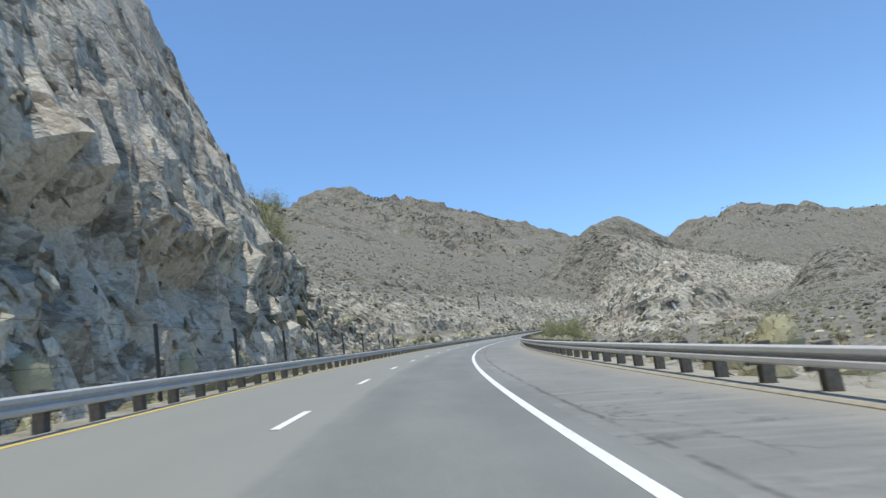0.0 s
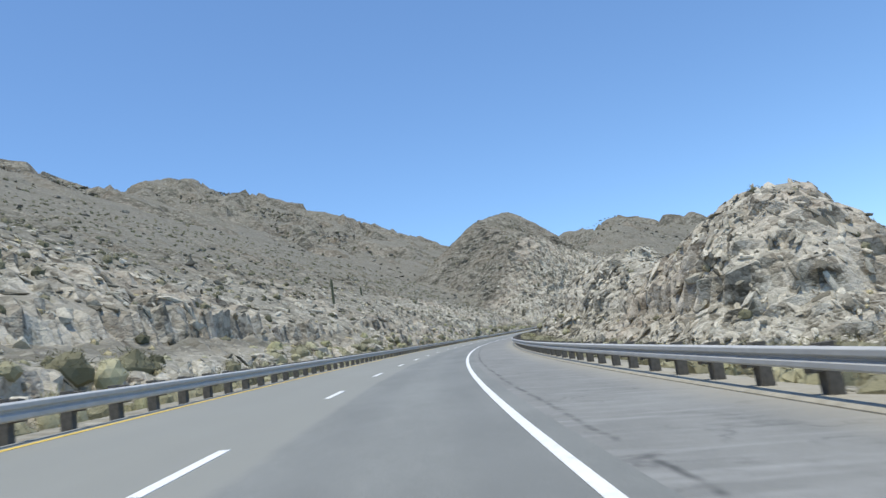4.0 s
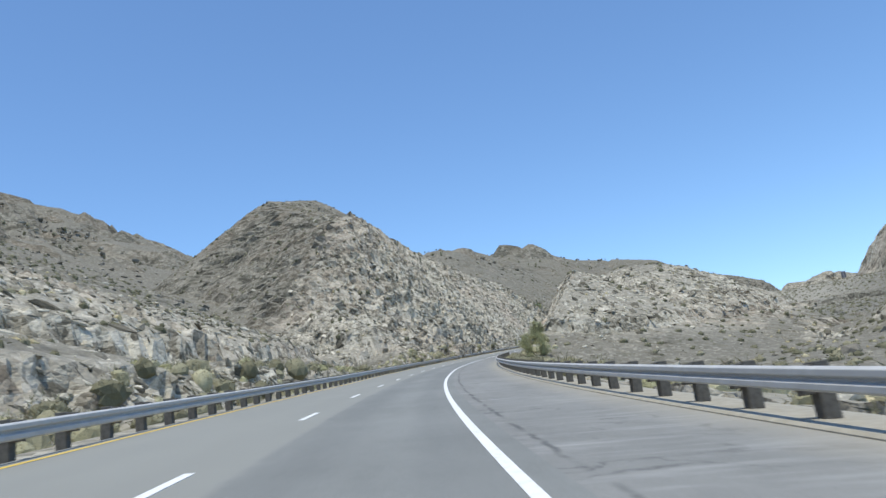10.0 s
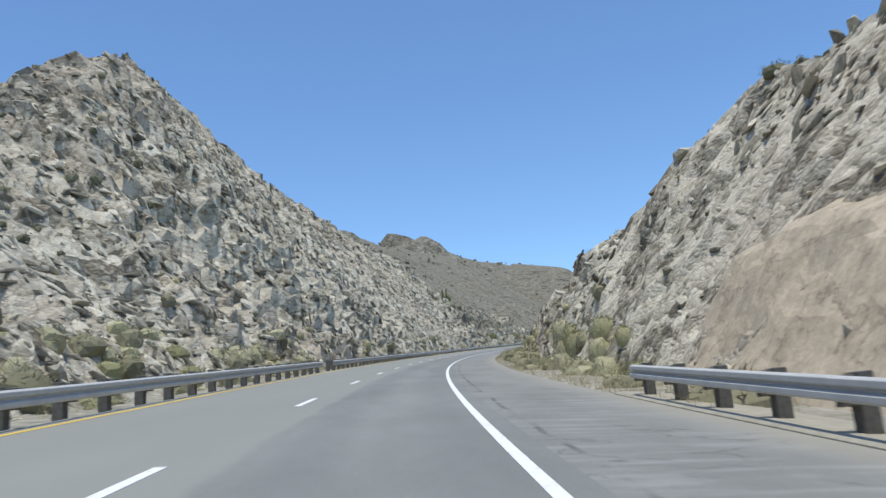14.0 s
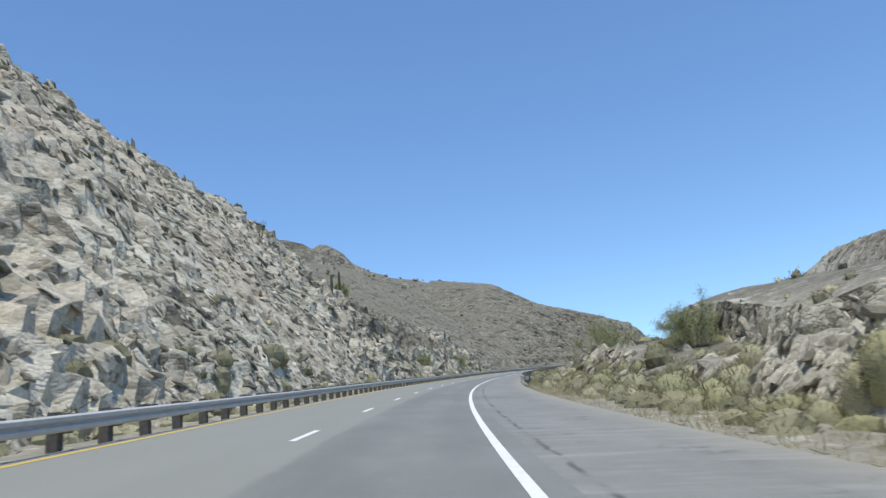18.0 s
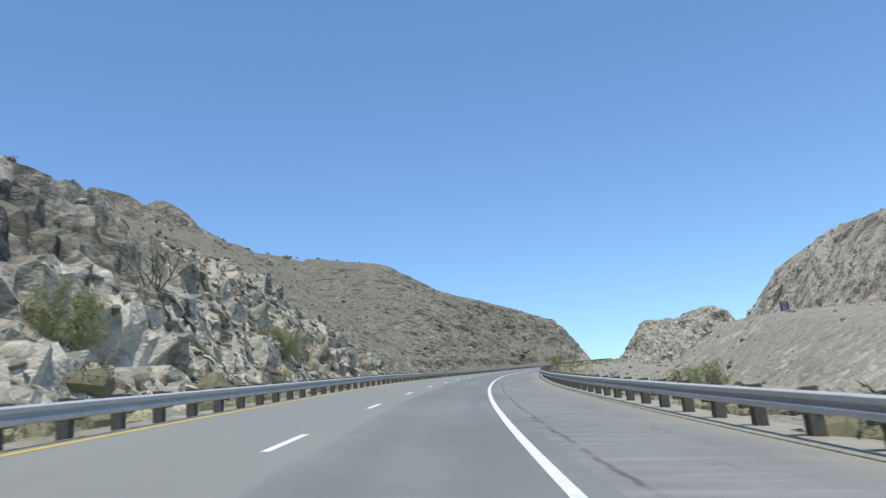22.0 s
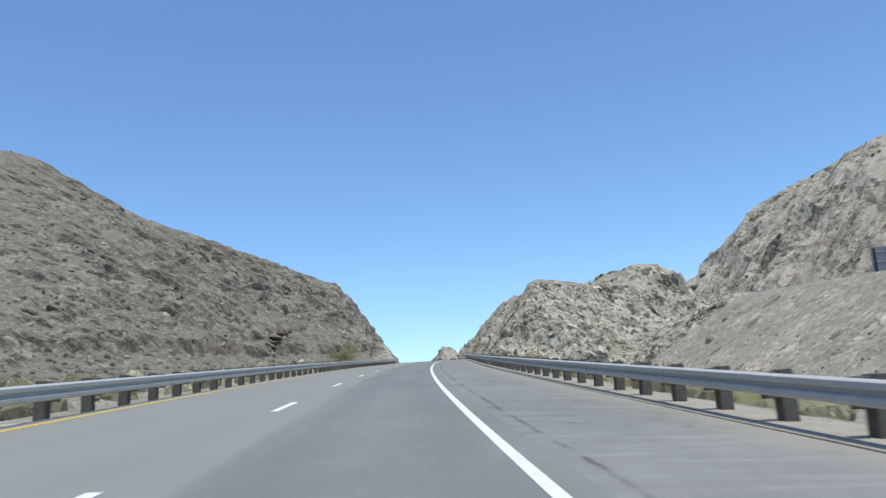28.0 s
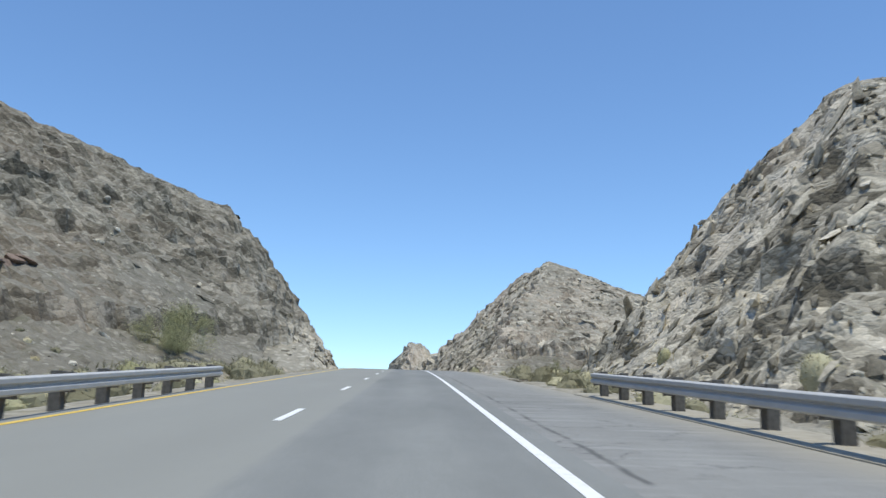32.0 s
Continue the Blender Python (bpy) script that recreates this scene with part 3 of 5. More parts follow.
def ground_mesh():
    s = np.r_[np.arange(-24, 1130, 0.62), np.arange(1130, 1400, 2.5)]
    left, right = spread(4.05, 150, 0.27, 1.034), spread(8.1, 150, 0.30, 1.034)
    lat = np.r_[-left[::-1], -3.0, 0.0, 4.0, 6.5, right]
    A, B = [q.ravel() for q in np.meshgrid(s, lat, indexing="ij")]
    q = road(A, B)
    z = lie_of_land(q[:, 0], q[:, 1], A, B)
    under = (B > -4.0) & (B < 8.0)
    z = np.where(under, q[:, 2] - 0.35, z)
    P = np.stack([q[:, 0], q[:, 1], z], -1).reshape(len(s), len(lat), 3)
    n = np.cross(np.gradient(P, axis=0), np.gradient(P, axis=1))
    n *= np.where(n[..., 2:] < 0, -1, 1)
    n /= np.linalg.norm(n, axis=-1, keepdims=True)
    steep = (np.hypot(n[..., 0], n[..., 1]) / n[..., 2].clip(0.1)).ravel()
    for _ in range(4):
        for axis in (0, 1):
            n = (np.roll(n, 1, axis) + n + np.roll(n, -1, axis)) / 3
    n = (n / np.linalg.norm(n, axis=-1, keepdims=True)).reshape(-1, 3)
    P = P.reshape(-1, 3)
    P = P + n * (relief(P[:, 0], P[:, 1], P[:, 2], A, B, steep) * ~under)[:, None]
    faces = [grid_faces(len(s), len(lat))[:, ::-1]]
    STRIP.extend((s, lat, P.reshape(len(s), len(lat), 3)))
    verts, cut = [P], [fresh_cut(A, B, steep)]
    # beyond the corridor: a coarser grid, and a last one out to the horizon
    count = len(P)
    for step, x0, x1, y0, y1, hole in ((7.0, -420, 1000, -120, 1460, "near"), (90.0, -4000, 4500, -4000, 5000, "mid")):
        gx, gy = np.arange(x0, x1 + 1, step), np.arange(y0, y1 + 1, step)
        X, Y = [q.ravel() for q in np.meshgrid(gx, gy, indexing="ij")]
        S, L = station(X, Y)
        Z = lie_of_land(X, Y, S, L)
        if hole == "near":
            far = np.clip((np.abs(L) - 146) / 50, 0, 1)
            high = np.clip((Z - 60) / 120, 0, 1)
            Z = Z + far * ((3.0 + 9 * high) * blocks(X * 0.8, Y, Z * 1.2, 44.0, 71, 1.2) + (3.2 + 5 * high) * blocks(X, Y * 0.8, Z, 19.0, 91, 1.2) + 3.0 * swell(X, Y, 60.0, 3, 4))
            Z = Z - 3.0 * np.clip((156 - np.abs(L)) / 8, 0, 1)
            gone = (np.abs(L) < 132) & (S > -20) & (S < 1390)
        else:
            gone = (X > -400) & (X < 980) & (Y > -100) & (Y < 1440)
            Z = np.minimum(Z, 60) - 25 + 30 * swell(X, Y, 900.0, 4, 4)
        f = grid_faces(len(gx), len(gy))[:, ::-1]
        f = f[~gone[f].all(1)]
        verts.append(np.stack([X, Y, Z], -1))
        cut.append(np.zeros(len(X)))
        faces.append(f + count)
        count += len(X)
    me = mesh_of("ground", np.concatenate(verts), np.concatenate(faces), ROCK)
    me.attributes.new("fresh", "FLOAT", "POINT").data.foreach_set("value", np.concatenate(cut).astype(np.float32))
    return me


ground = tagged(new("ground", ground_mesh()), "broken grey-tan desert rock and gravel hillsides", "ground", kind="structure")


# ---- road and its markings ----
def ribbon(name, edges, mats, s0=-30.0, s1=1400.0, step=2.0, thick=0.25):
    """A strip along the road. edges: its outline across, as (metres right, metres up)."""
    s = np.arange(s0, s1 + step, step)
    rows = [road(s, np.full_like(s, l), u) for l, u in edges]
    rows = [road(s, np.full_like(s, edges[0][0]), edges[0][1] - thick)] + rows + [road(s, np.full_like(s, edges[-1][0]), edges[-1][1] - thick)]
    P = np.stack(rows, 1)
    me = mesh_of(name, P.reshape(-1, 3), grid_faces(len(s), len(rows))[:, ::-1], mats)
    lats = [edges[0][0]] + [l for l, u in edges] + [edges[-1][0]]
    lie = np.stack([np.tile(lats, len(s)), np.repeat(s, len(lats)), np.zeros(len(s) * len(lats))], -1)
    me.attributes.new("lie", "FLOAT_VECTOR", "POINT").data.foreach_set("vector", lie.astype(np.float32).ravel())
    return me


road_bed = tagged(new("road", ribbon("road", [(-4.16, 0), (-3.6, 0), (0, 0), (2.0, 0), (4.12, 0)], ASPHALT)),
                  "sun-bleached grey asphalt lanes of a divided highway", "road", kind="structure")
shoulder = tagged(new("road_shoulder", ribbon("road_shoulder", [(4.12, -0.004), (5.8, -0.012), (7.52, -0.02)], OLD_ASPHALT)),
                  "cracked pale weathered asphalt shoulder beside the lanes", "road shoulder", kind="structure")
part("edge_line", ribbon("edge_line", [(3.63, 0.006), (3.78, 0.006)], WHITE_PAINT, thick=0.004), road_bed, "solid white edge line")
part("edge_line", ribbon("edge_line_yellow", [(-3.78, 0.006), (-3.64, 0.006)], YELLOW_PAINT, thick=0.004), road_bed, "solid yellow edge line")


def dash_mesh():
    n = 7
    u = np.linspace(-1.52, 1.52, n)
    rows = [np.stack([np.full(n, x), u, np.full(n, z)], -1) for x, z in ((-0.07, -0.004), (-0.07, 0.007), (0.07, 0.007), (0.07, -0.004))]
    return mesh_of("lane_dash", np.stack(rows, 1).reshape(-1, 3), grid_faces(n, 4)[:, ::-1], WHITE_PAINT)


def on_road(s, lat, up=0.0, upright=False):
    """A pose on the road: y along it, x to its right."""
    p = road(s, lat, up)
    along = road(s + 0.5, lat, up) - road(s - 0.5, lat, up)
    y = Vector(along).normalized()
    if upright:
        y = Vector((y.x, y.y, 0)).normalized()
        z = Vector((0, 0, 1))
    else:
        z = (Vector(road(s, lat + 0.5)) - Vector(road(s, lat - 0.5))).cross(y).normalized()
    x = y.cross(z)
    return Matrix(((x.x, y.x, z.x, p[0]), (x.y, y.y, z.y, p[1]), (x.z, y.z, z.z, p[2]), (0, 0, 0, 1)))


dash = dash_mesh()
for k in range(-3, 95):
    near = 12.192 * k
    shift = np.interp(near / SPEED, [0, 3, 9, 12, 16, 20, 23, 27, 32], [13.0, 11.6, 9.6, 10.0, 12.2, 11.0, 10.2, 13.3, 13.6])
    ob = part("lane_dash", dash, road_bed)
    ob.matrix_local = on_road(near + shift, 0)

# ---- guardrails ----
GAP = 2.24      # between posts


def beam_mesh(length):
    """A W-shaped beam along y; it bulges to -x."""
    prof = [(0, -0.156), (-0.012, -0.152), (-0.076, -0.128), (-0.082, -0.118), (-0.082, -0.056), (-0.074, -0.044), (-0.014, -0.014),
            (-0.014, 0.014), (-0.074, 0.044), (-0.082, 0.056), (-0.082, 0.118), (-0.076, 0.128), (-0.012, 0.152), (0, 0.156)]
    back = [(x + 0.012, z) for x, z in prof[::-1]]
    ring = prof + back
    n = len(ring)
    v = [(x, y, z) for y in (-length / 2, length / 2) for x, z in ring]
    bm = bmesh.new()
    vs = [bm.verts.new(c) for c in v]
    for i in range(n):
        j = (i + 1) % n
        bm.faces.new((vs[i], vs[j], vs[n + j], vs[n + i]))
    for i in range(len(prof) - 1):
        for o in (0, n):
            q = [vs[o + i], vs[o + i + 1], vs[o + n - 2 - i], vs[o + n - 1 - i]]
            bm.faces.new(q if o else q[::-1])
    bmesh.ops.recalc_face_normals(bm, faces=bm.faces)
    me = bpy.data.meshes.new("beam")
    bm.to_mesh(me)
    bm.free()
    me.materials.append(STEEL)
    return me


def box_mesh(name, x, y, z0, z1, mat, bevel=0.012):
    bm = bmesh.new()
    bmesh.ops.create_cube(bm, size=1)
    for v in bm.verts:
        v.co = Vector((v.co.x * x, v.co.y * y, z0 + (v.co.z + 0.5) * (z1 - z0)))
    bmesh.ops.bevel(bm, geom=bm.edges[:], offset=bevel, segments=1, affect="EDGES")
    me = bpy.data.meshes.new(name)
    bm.to_mesh(me)
    bm.free()
    me.materials.append(mat)
    return me


def end_mesh():
    """The flared end shoe of a rail: a curled plate."""
    bm = bmesh.new()
    n = 9
    rows = []
    for i in range(n):
        a = math.pi * 1.15 * i / (n - 1)
        x, y = 0.16 - 0.16 * math.cos(a), 0.16 * math.sin(a) * 1.3
        rows.append([bm.verts.new((x + d * 0.012, y, z)) for d, z in ((0, -0.15), (0, 0.15), (1, 0.15), (1, -0.15))])
    for a, b in zip(rows[:-1], rows[1:]):
        for i in range(4):
            j = (i + 1) % 4
            bm.faces.new((a[i], a[j], b[j], b[i]))
    bm.faces.new(rows[0])
    bm.faces.new(rows[-1][::-1])
    bmesh.ops.recalc_face_normals(bm, faces=bm.faces)
    me = bpy.data.meshes.new("end_shoe")
    bm.to_mesh(me)
    bm.free()
    me.materials.append(STEEL)
    return me


BEAM, POST, BLOCK = beam_mesh(2 * GAP + 0.06), box_mesh("post", 0.22, 0.26, -0.55, 0.70, WOOD), box_mesh("spacer_block", 0.2, 0.2, 0.3, 0.675, WOOD)
BOLT, END = box_mesh("bolt", 0.03, 0.045, -0.022, 0.022, STEEL, 0.008), end_mesh()


def guardrail(s0, s1, lat, side, top, label, ends):
    """side +1: right of the road. top: the beam's upper edge over the road's surface."""
    rail = tagged(new("guardrail"), label, "guardrail", "guardrails along the highway")
    rail.matrix_world = Matrix.Translation(road((s0 + s1) / 2, lat))
    inv = rail.matrix_world.inverted()
    flip = Matrix.Identity(4) if side > 0 else pose(0, 0, 0, 0, 0, 180)
    rng = random.Random(int(s0) + 7)
    n = int((s1 - s0) / (2 * GAP))
    for k in range(n):
        s = s0 + (k + 0.5) * 2 * GAP
        ob = part("beam", BEAM, rail)
        ob.matrix_local = inv @ on_road(s, lat, top - 0.156 + (k % 2) * 0.002) @ flip
    for k in range(2 * n + 1):
        s = s0 + k * GAP
        lean = pose(0, 0, top - 0.66, rng.uniform(-1.5, 1.5), rng.uniform(-2, 2), rng.uniform(-3, 3))
        post = part("post", POST, rail)
        post.matrix_local = inv @ on_road(s, lat + side * 0.33, 0, True) @ lean
        block = part("spacer_block", BLOCK, post)
        block.matrix_local = pose(-side * 0.205, 0, 0)
        bolt = part("bolt", BOLT, post)
        bolt.matrix_local = pose(-side * 0.335, 0, 0.505)
    for e, s in zip(ends, (s0, s0 + n * 2 * GAP)):
        if e:
            ob = part("end_shoe", END, rail, "curled steel end shoe")
            ob.matrix_local = inv @ on_road(s, lat, top - 0.156) @ pose(0, 0, 0, 0, 0, 0 if s > s0 else 180) @ Matrix.Scale(side if s > s0 else -side, 4, (1, 0, 0))


guardrail(-22, 446, -4.06, -1, 0.66, "weathered galvanised steel guardrail on wooden posts beside the yellow line", (0, 0))
guardrail(446.0 + 2 * GAP - 2.48, 931, -4.06, -1, 0.66, "galvanised steel guardrail on wooden posts under the rock cut", (0, 1))
guardrail(-22, 413, 7.66, 1, 0.73, "galvanised steel guardrail on wooden posts along the paved shoulder", (0, 1))
guardrail(571, 926, 7.66, 1, 0.73, "galvanised steel guardrail on wooden posts above a low curb", (1, 1))

for _a, _b in ((-26, 413), (571, 926)):
    tagged(new("kerb", ribbon("kerb", [(7.50, 0.0), (7.56, 0.035), (7.75, 0.05), (8.5, 0.04), (9.0, -0.03), (9.6, -0.2)], CONCRETE, _a, _b)),
           "low dusty tan kerb and gravel under the guardrail", "kerb", kind="structure")


# ---- rocks, scrub and grass ----
def spots(n, seed, s0=-15, s1=960, near=8.0, far=130.0, power=2.0, side=0):
    """Scattered places on the ground, thicker near the road."""
    g = np.random.default_rng(seed)
    s = g.uniform(s0, s1, n)
    a = near + (far - near) * g.random(n) ** power
    sign = np.where(g.random(n) < 0.5, -1, 1) if side == 0 else np.full(n, side)
    lat = sign * (a + np.where(sign > 0, 2.5, 0))
    q = road(s, lat)
    p, nrm, steep = surface(q[:, 0], q[:, 1], s, lat)
    return g, s, lat, p, nrm, steep


def strewn(name, shapes, g, place, size, turn, squash, mat, smooth=False):
    """One mesh of many copies of small shapes. shapes: pairs of vertices and triangles."""
    verts, faces, count = [], [], 0
    pick = g.integers(0, len(shapes), len(place))
    for k, (v, f) in enumerate(shapes):
        i = np.where(pick == k)[0]
        if not len(i):
            continue
        w = v[None] * squash[i][:, None, :] * size[i][:, None, None]
        w = np.einsum("nij,nvj->nvi", turn[i], w) + place[i][:, None, :]
        verts.append(w.reshape(-1, 3))
        faces.append((f[None] + (np.arange(len(i)) * len(v))[:, None, None] + count).reshape(-1, 3))
        count += len(i) * len(v)
    return mesh_of(name, np.concatenate(verts), np.concatenate(faces), mat, smooth)


def turns(g, n, lean=3.14):
    """Random turning matrices: any way round the upright, leaning up to so many radians."""
    a, b, c = g.uniform(0, 2 * np.pi, n), g.uniform(-lean, lean, n), g.uniform(-lean, lean, n)
    z = np.zeros(n)
    o = np.ones(n)
    rz = np.array([[np.cos(a), -np.sin(a), z], [np.sin(a), np.cos(a), z], [z, z, o]]).transpose(2, 0, 1)
    rx = np.array([[o, z, z], [z, np.cos(b), -np.sin(b)], [z, np.sin(b), np.cos(b)]]).transpose(2, 0, 1)
    ry = np.array([[np.cos(c), z, np.sin(c)], [z, o, z], [-np.sin(c), z, np.cos(c)]]).transpose(2, 0, 1)
    return rx @ ry @ rz


def rock_shape(seed, sub=1):
    """An angular lump: a ball with slices taken off."""
    bm = bmesh.new()
    bmesh.ops.create_icosphere(bm, subdivisions=sub, radius=0.62)
    r = random.Random(seed)
    cuts = []
    for _ in range(9):
        n = Vector((r.gauss(0, 1), r.gauss(0, 1), r.gauss(0, 1))).normalized()
        cuts.append((n, r.uniform(0.27, 0.45)))
    for v in bm.verts:
        v.co *= r.uniform(0.9, 1.12)
        for n, d in cuts:
            over = v.co.dot(n) - d
            if over > 0:
                v.co -= n * over
    bmesh.ops.triangulate(bm, faces=bm.faces)
    v = np.array([x.co[:] for x in bm.verts])
    f = np.array([[x.index for x in q.verts] for q in bm.faces])
    bm.free()
    return v, f


def loose_rock_material(name, *tones):
    m = Nodes(name, rough=0.92, spec=0.2)
    pale = m.ramp(m.island(), *zip((0.0, 0.3, 0.7, 1.0), tones))
    grain = m.ramp(m.noise(6.0, 7, 0.8), (0.32, 0.55), (0.68, 1.28))
    rust = m.ramp(m.noise(0.035, 6, 0.7), (0.52, 0.0), (0.70, 0.3))
    pale = m.mix(rust, pale, m.mix(0.5, pale, (0.42, 0.32, 0.24)))
    m.colour(m.mix(1.0, pale, grain, "MULTIPLY")).bump(m.noise(2.2, 5, 0.65), 0.8, 0.12)
    return m.mat


LOOSE = loose_rock_material("loose_rock", (0.120, 0.108, 0.081), (0.270, 0.246, 0.190), (0.470, 0.430, 0.338), (0.660, 0.610, 0.495))
OUTCROP = loose_rock_material("weathered_outcrop", (0.13, 0.121, 0.098), (0.18, 0.168, 0.136), (0.25, 0.232, 0.19), (0.38, 0.355, 0.295))
STONES = [rock_shape(k) for k in range(6)]
CRAGS = [rock_shape(20 + k) for k in range(5)]


def rocks(name, n, seed, small, large, near, far, power, label):
    g, s, lat, p, nrm, steep = spots(n, seed, near=near, far=far, power=power)
    keep = g.random(n) < np.clip(0.25 + 0.9 * np.clip((steep - 0.2) / 0.5, 0, 1), 0, 1) * np.clip(0.75 + 0.9 * swell(p[:, 0], p[:, 1], 38.0, 5, 3), 0.12, 1)
    keep &= ~((s > 640) & (s < 955) & (lat > 0) & (lat < 50) & (g.random(n) < (0.9 if large > 1 else 0.0)))
    p, s, lat, nrm = p[keep], s[keep], lat[keep], nrm[keep]
    m = len(p)
    size = small * (large / small) ** (g.random(m) ** 2.6)
    size = np.where(np.abs(lat) < 12, np.minimum(size, 0.9), size)
    size = np.where((s > 640) & (s < 955) & (lat > 0), np.minimum(size, 0.4), size)
    squash = np.stack([g.uniform(0.8, 1.5, m), g.uniform(0.6, 1.0, m), g.uniform(0.4, 0.8, m)], -1)
    p = p + nrm * (size * 0.05)[:, None]
    return tagged(new(name, strewn(name, STONES, g, p, size, turns(g, m, 0.7), squash, LOOSE)), label, "rocks", kind="stuff")


rocks("loose_rocks", 9500, 3, 0.3, 1.7, 8.6, 70, 1.5, "angular pale and dark rocks strewn over the steep slopes")
rocks("scree", 9000, 5, 0.2, 0.7, 8.0, 36, 1.3, "small broken stones lying at the foot of the rock cuts")


def far_rocks(n, seed):
    """Outcrops and boulders over the weathered hillsides beyond the cuts."""
    g = np.random.default_rng(seed)
    x, y = g.uniform(-330, 800, n), g.uniform(40, 1250, n)
    s, lat = station(x, y)
    ok = (np.abs(lat) > 38) & (s > 0) & (s < 1250) & (g.random(n) < np.clip(0.55 + 1.5 * swell(x, y, 60.0, 15, 4), 0.03, 1)) & ~((lat > 0) & (s > 560) & (lat < 60))
    x, y, s, lat = x[ok], y[ok], s[ok], lat[ok]
    z = lie_of_land(x, y, s, lat)
    p = np.stack([x, y, z], -1)
    near = np.abs(lat) < 128
    p[near] = surface(x[near], y[near], s[near], lat[near])[0]
    m = len(p)
    size = (0.7 + 1.6 * g.random(m) ** 3) * np.where(np.abs(lat) > 140, 1.7, 1.0)
    squash = np.stack([g.uniform(0.9, 1.7, m), g.uniform(0.6, 1.0, m), g.uniform(0.4, 0.8, m)], -1)
    return tagged(new("outcrops", strewn("outcrops", CRAGS, g, p, size, turns(g, m, 0.6), squash, OUTCROP)),
                  "weathered grey outcrops and boulders over the hillsides", "rocks", kind="stuff")


far_rocks(26000, 41)


def rock_slabs(n, seed, s0=-15, s1=1130, left=0.45, reach=4.5, scale=1.0):
    """Plates of rock that stand out of the cuts, leaning down the slope and overlapping."""
    g = np.random.default_rng(seed)
    s, lat = g.uniform(s0, s1, n), np.where(g.random(n) < left, -8.6, 11.1)
    lat = lat * (1 + g.random(n) * reach)
    flat = road(s, lat)
    e = 0.8
    z0 = lie_of_land(flat[:, 0], flat[:, 1], s, lat)
    side = road(s, lat + e)
    slope = np.abs(lie_of_land(side[:, 0], side[:, 1], s, lat + e) - z0) / e
    side = road(s + e, lat)
    slope = np.hypot(slope, (lie_of_land(side[:, 0], side[:, 1], s + e, lat) - z0) / e)
    some = (slope > 0.35) & (g.random(n) < fresh_cut(s, lat, slope) + 0.05)
    s, lat = s[some], lat[some]
    n = len(s)
    q = road(s, lat)
    p, nrm, steep = surface(q[:, 0], q[:, 1], s, lat)
    keep = (g.random(n) < fresh_cut(s, lat, steep) * np.clip(0.7 + 1.3 * swell(p[:, 0], p[:, 1], 16.0, 6, 3), 0.08, 1)) & (steep > 0.42)
    keep &= ~((s < 100) & (lat < 0) & (p[:, 2] - np.interp(s, RS, RZ) > 9) & (g.random(n) < 0.9)) & ~((s > 632) & (s < 900) & (lat > 0) & (lat < 50)) & ~((s > 568) & (s < 640) & (lat > 0) & (g.random(n) < 0.8))
    keep &= ~((s > 402) & (s < 430) & (lat > 0) & (lat < 17))
    p, nrm = p[keep], nrm[keep]
    m = len(p)
    up = np.array([0, 0, 1.0])
    down = nrm * nrm[:, 2:] - up
    down /= np.linalg.norm(down, axis=1, keepdims=True)
    wide = np.cross(nrm, down)
    lean, yaw = g.normal(0.03, 0.3, m).clip(-0.5, 0.5)[:, None], (np.where(lat[keep] < 0, 0.6, 0.1) + g.normal(0, 0.62, m))[:, None]
    long = down * np.cos(yaw) + wide * np.sin(yaw)
    wide = np.cross(nrm, long)
    long, out = long * np.cos(lean) - nrm * np.sin(lean), nrm * np.cos(lean) + long * np.sin(lean)
    turn = np.stack([long, wide, out], -1)
    size = scale * 0.32 * (1.3 / 0.32) ** (g.random(m) ** 2.0)
    size = np.where(np.abs(lat[keep]) < 13, np.minimum(size, 0.8), size)
    squash = np.stack([g.uniform(0.9, 2.3, m), g.uniform(0.5, 1.1, m), g.uniform(0.25, 0.55, m)], -1)
    return tagged(new("rock_slabs", strewn("rock_slabs", STONES, g, p + nrm * (size * 0.06)[:, None], size, turn, squash, LOOSE)),
                  "pale tilted plates of rock jutting from the blasted cuts", "rocks", kind="stuff")


rock_slabs(210000, 8)
rock_slabs(9000, 9, -12, 100, 1.0, 0.9)
rock_slabs(24000, 10, 425, 562, 0.0, 2.2, 0.55)
rock_slabs(7000, 11, 655, 710, 1.0, 2.0, 0.6)
rock_slabs(9000, 12, 188, 264, 0.0, 2.2, 0.5)
rock_slabs(8000, 13, 900, 990, 0.0, 2.0, 0.5)


def leaf_material(name, a, b, c):
    m = Nodes(name, rough=0.8, spec=0.15)
    tone = m.math("ADD", m.math("MULTIPLY", m.island(), 0.6), m.math("MULTIPLY", m.noise(0.35, 3), 0.5))
    fine = m.ramp(m.noise(26.0, 6, 0.8), (0.3, 0.6), (0.7, 1.25))
    m.colour(m.mix(1.0, m.ramp(tone, (0.15, a), (0.5, b), (0.85, c)), fine, "MULTIPLY")).bump(m.noise(30.0, 3, 0.6), 0.5, 0.01)
    return m.mat


SCRUB = leaf_material("grey_green_scrub", (0.09, 0.088, 0.055), (0.17, 0.163, 0.10), (0.28, 0.26, 0.17))
DRY = leaf_material("dry_straw", (0.34, 0.285, 0.16), (0.48, 0.41, 0.24), (0.60, 0.53, 0.34))
GREEN = leaf_material("palo_verde_leaf", (0.25, 0.255, 0.12), (0.39, 0.39, 0.20), (0.53, 0.515, 0.31))
STRAW = leaf_material("pale_brush_leaf", (0.27, 0.25, 0.15), (0.38, 0.355, 0.22), (0.49, 0.46, 0.30))
SAGE = leaf_material("olive_brush_leaf", (0.20, 0.195, 0.10), (0.30, 0.29, 0.155), (0.41, 0.39, 0.23))
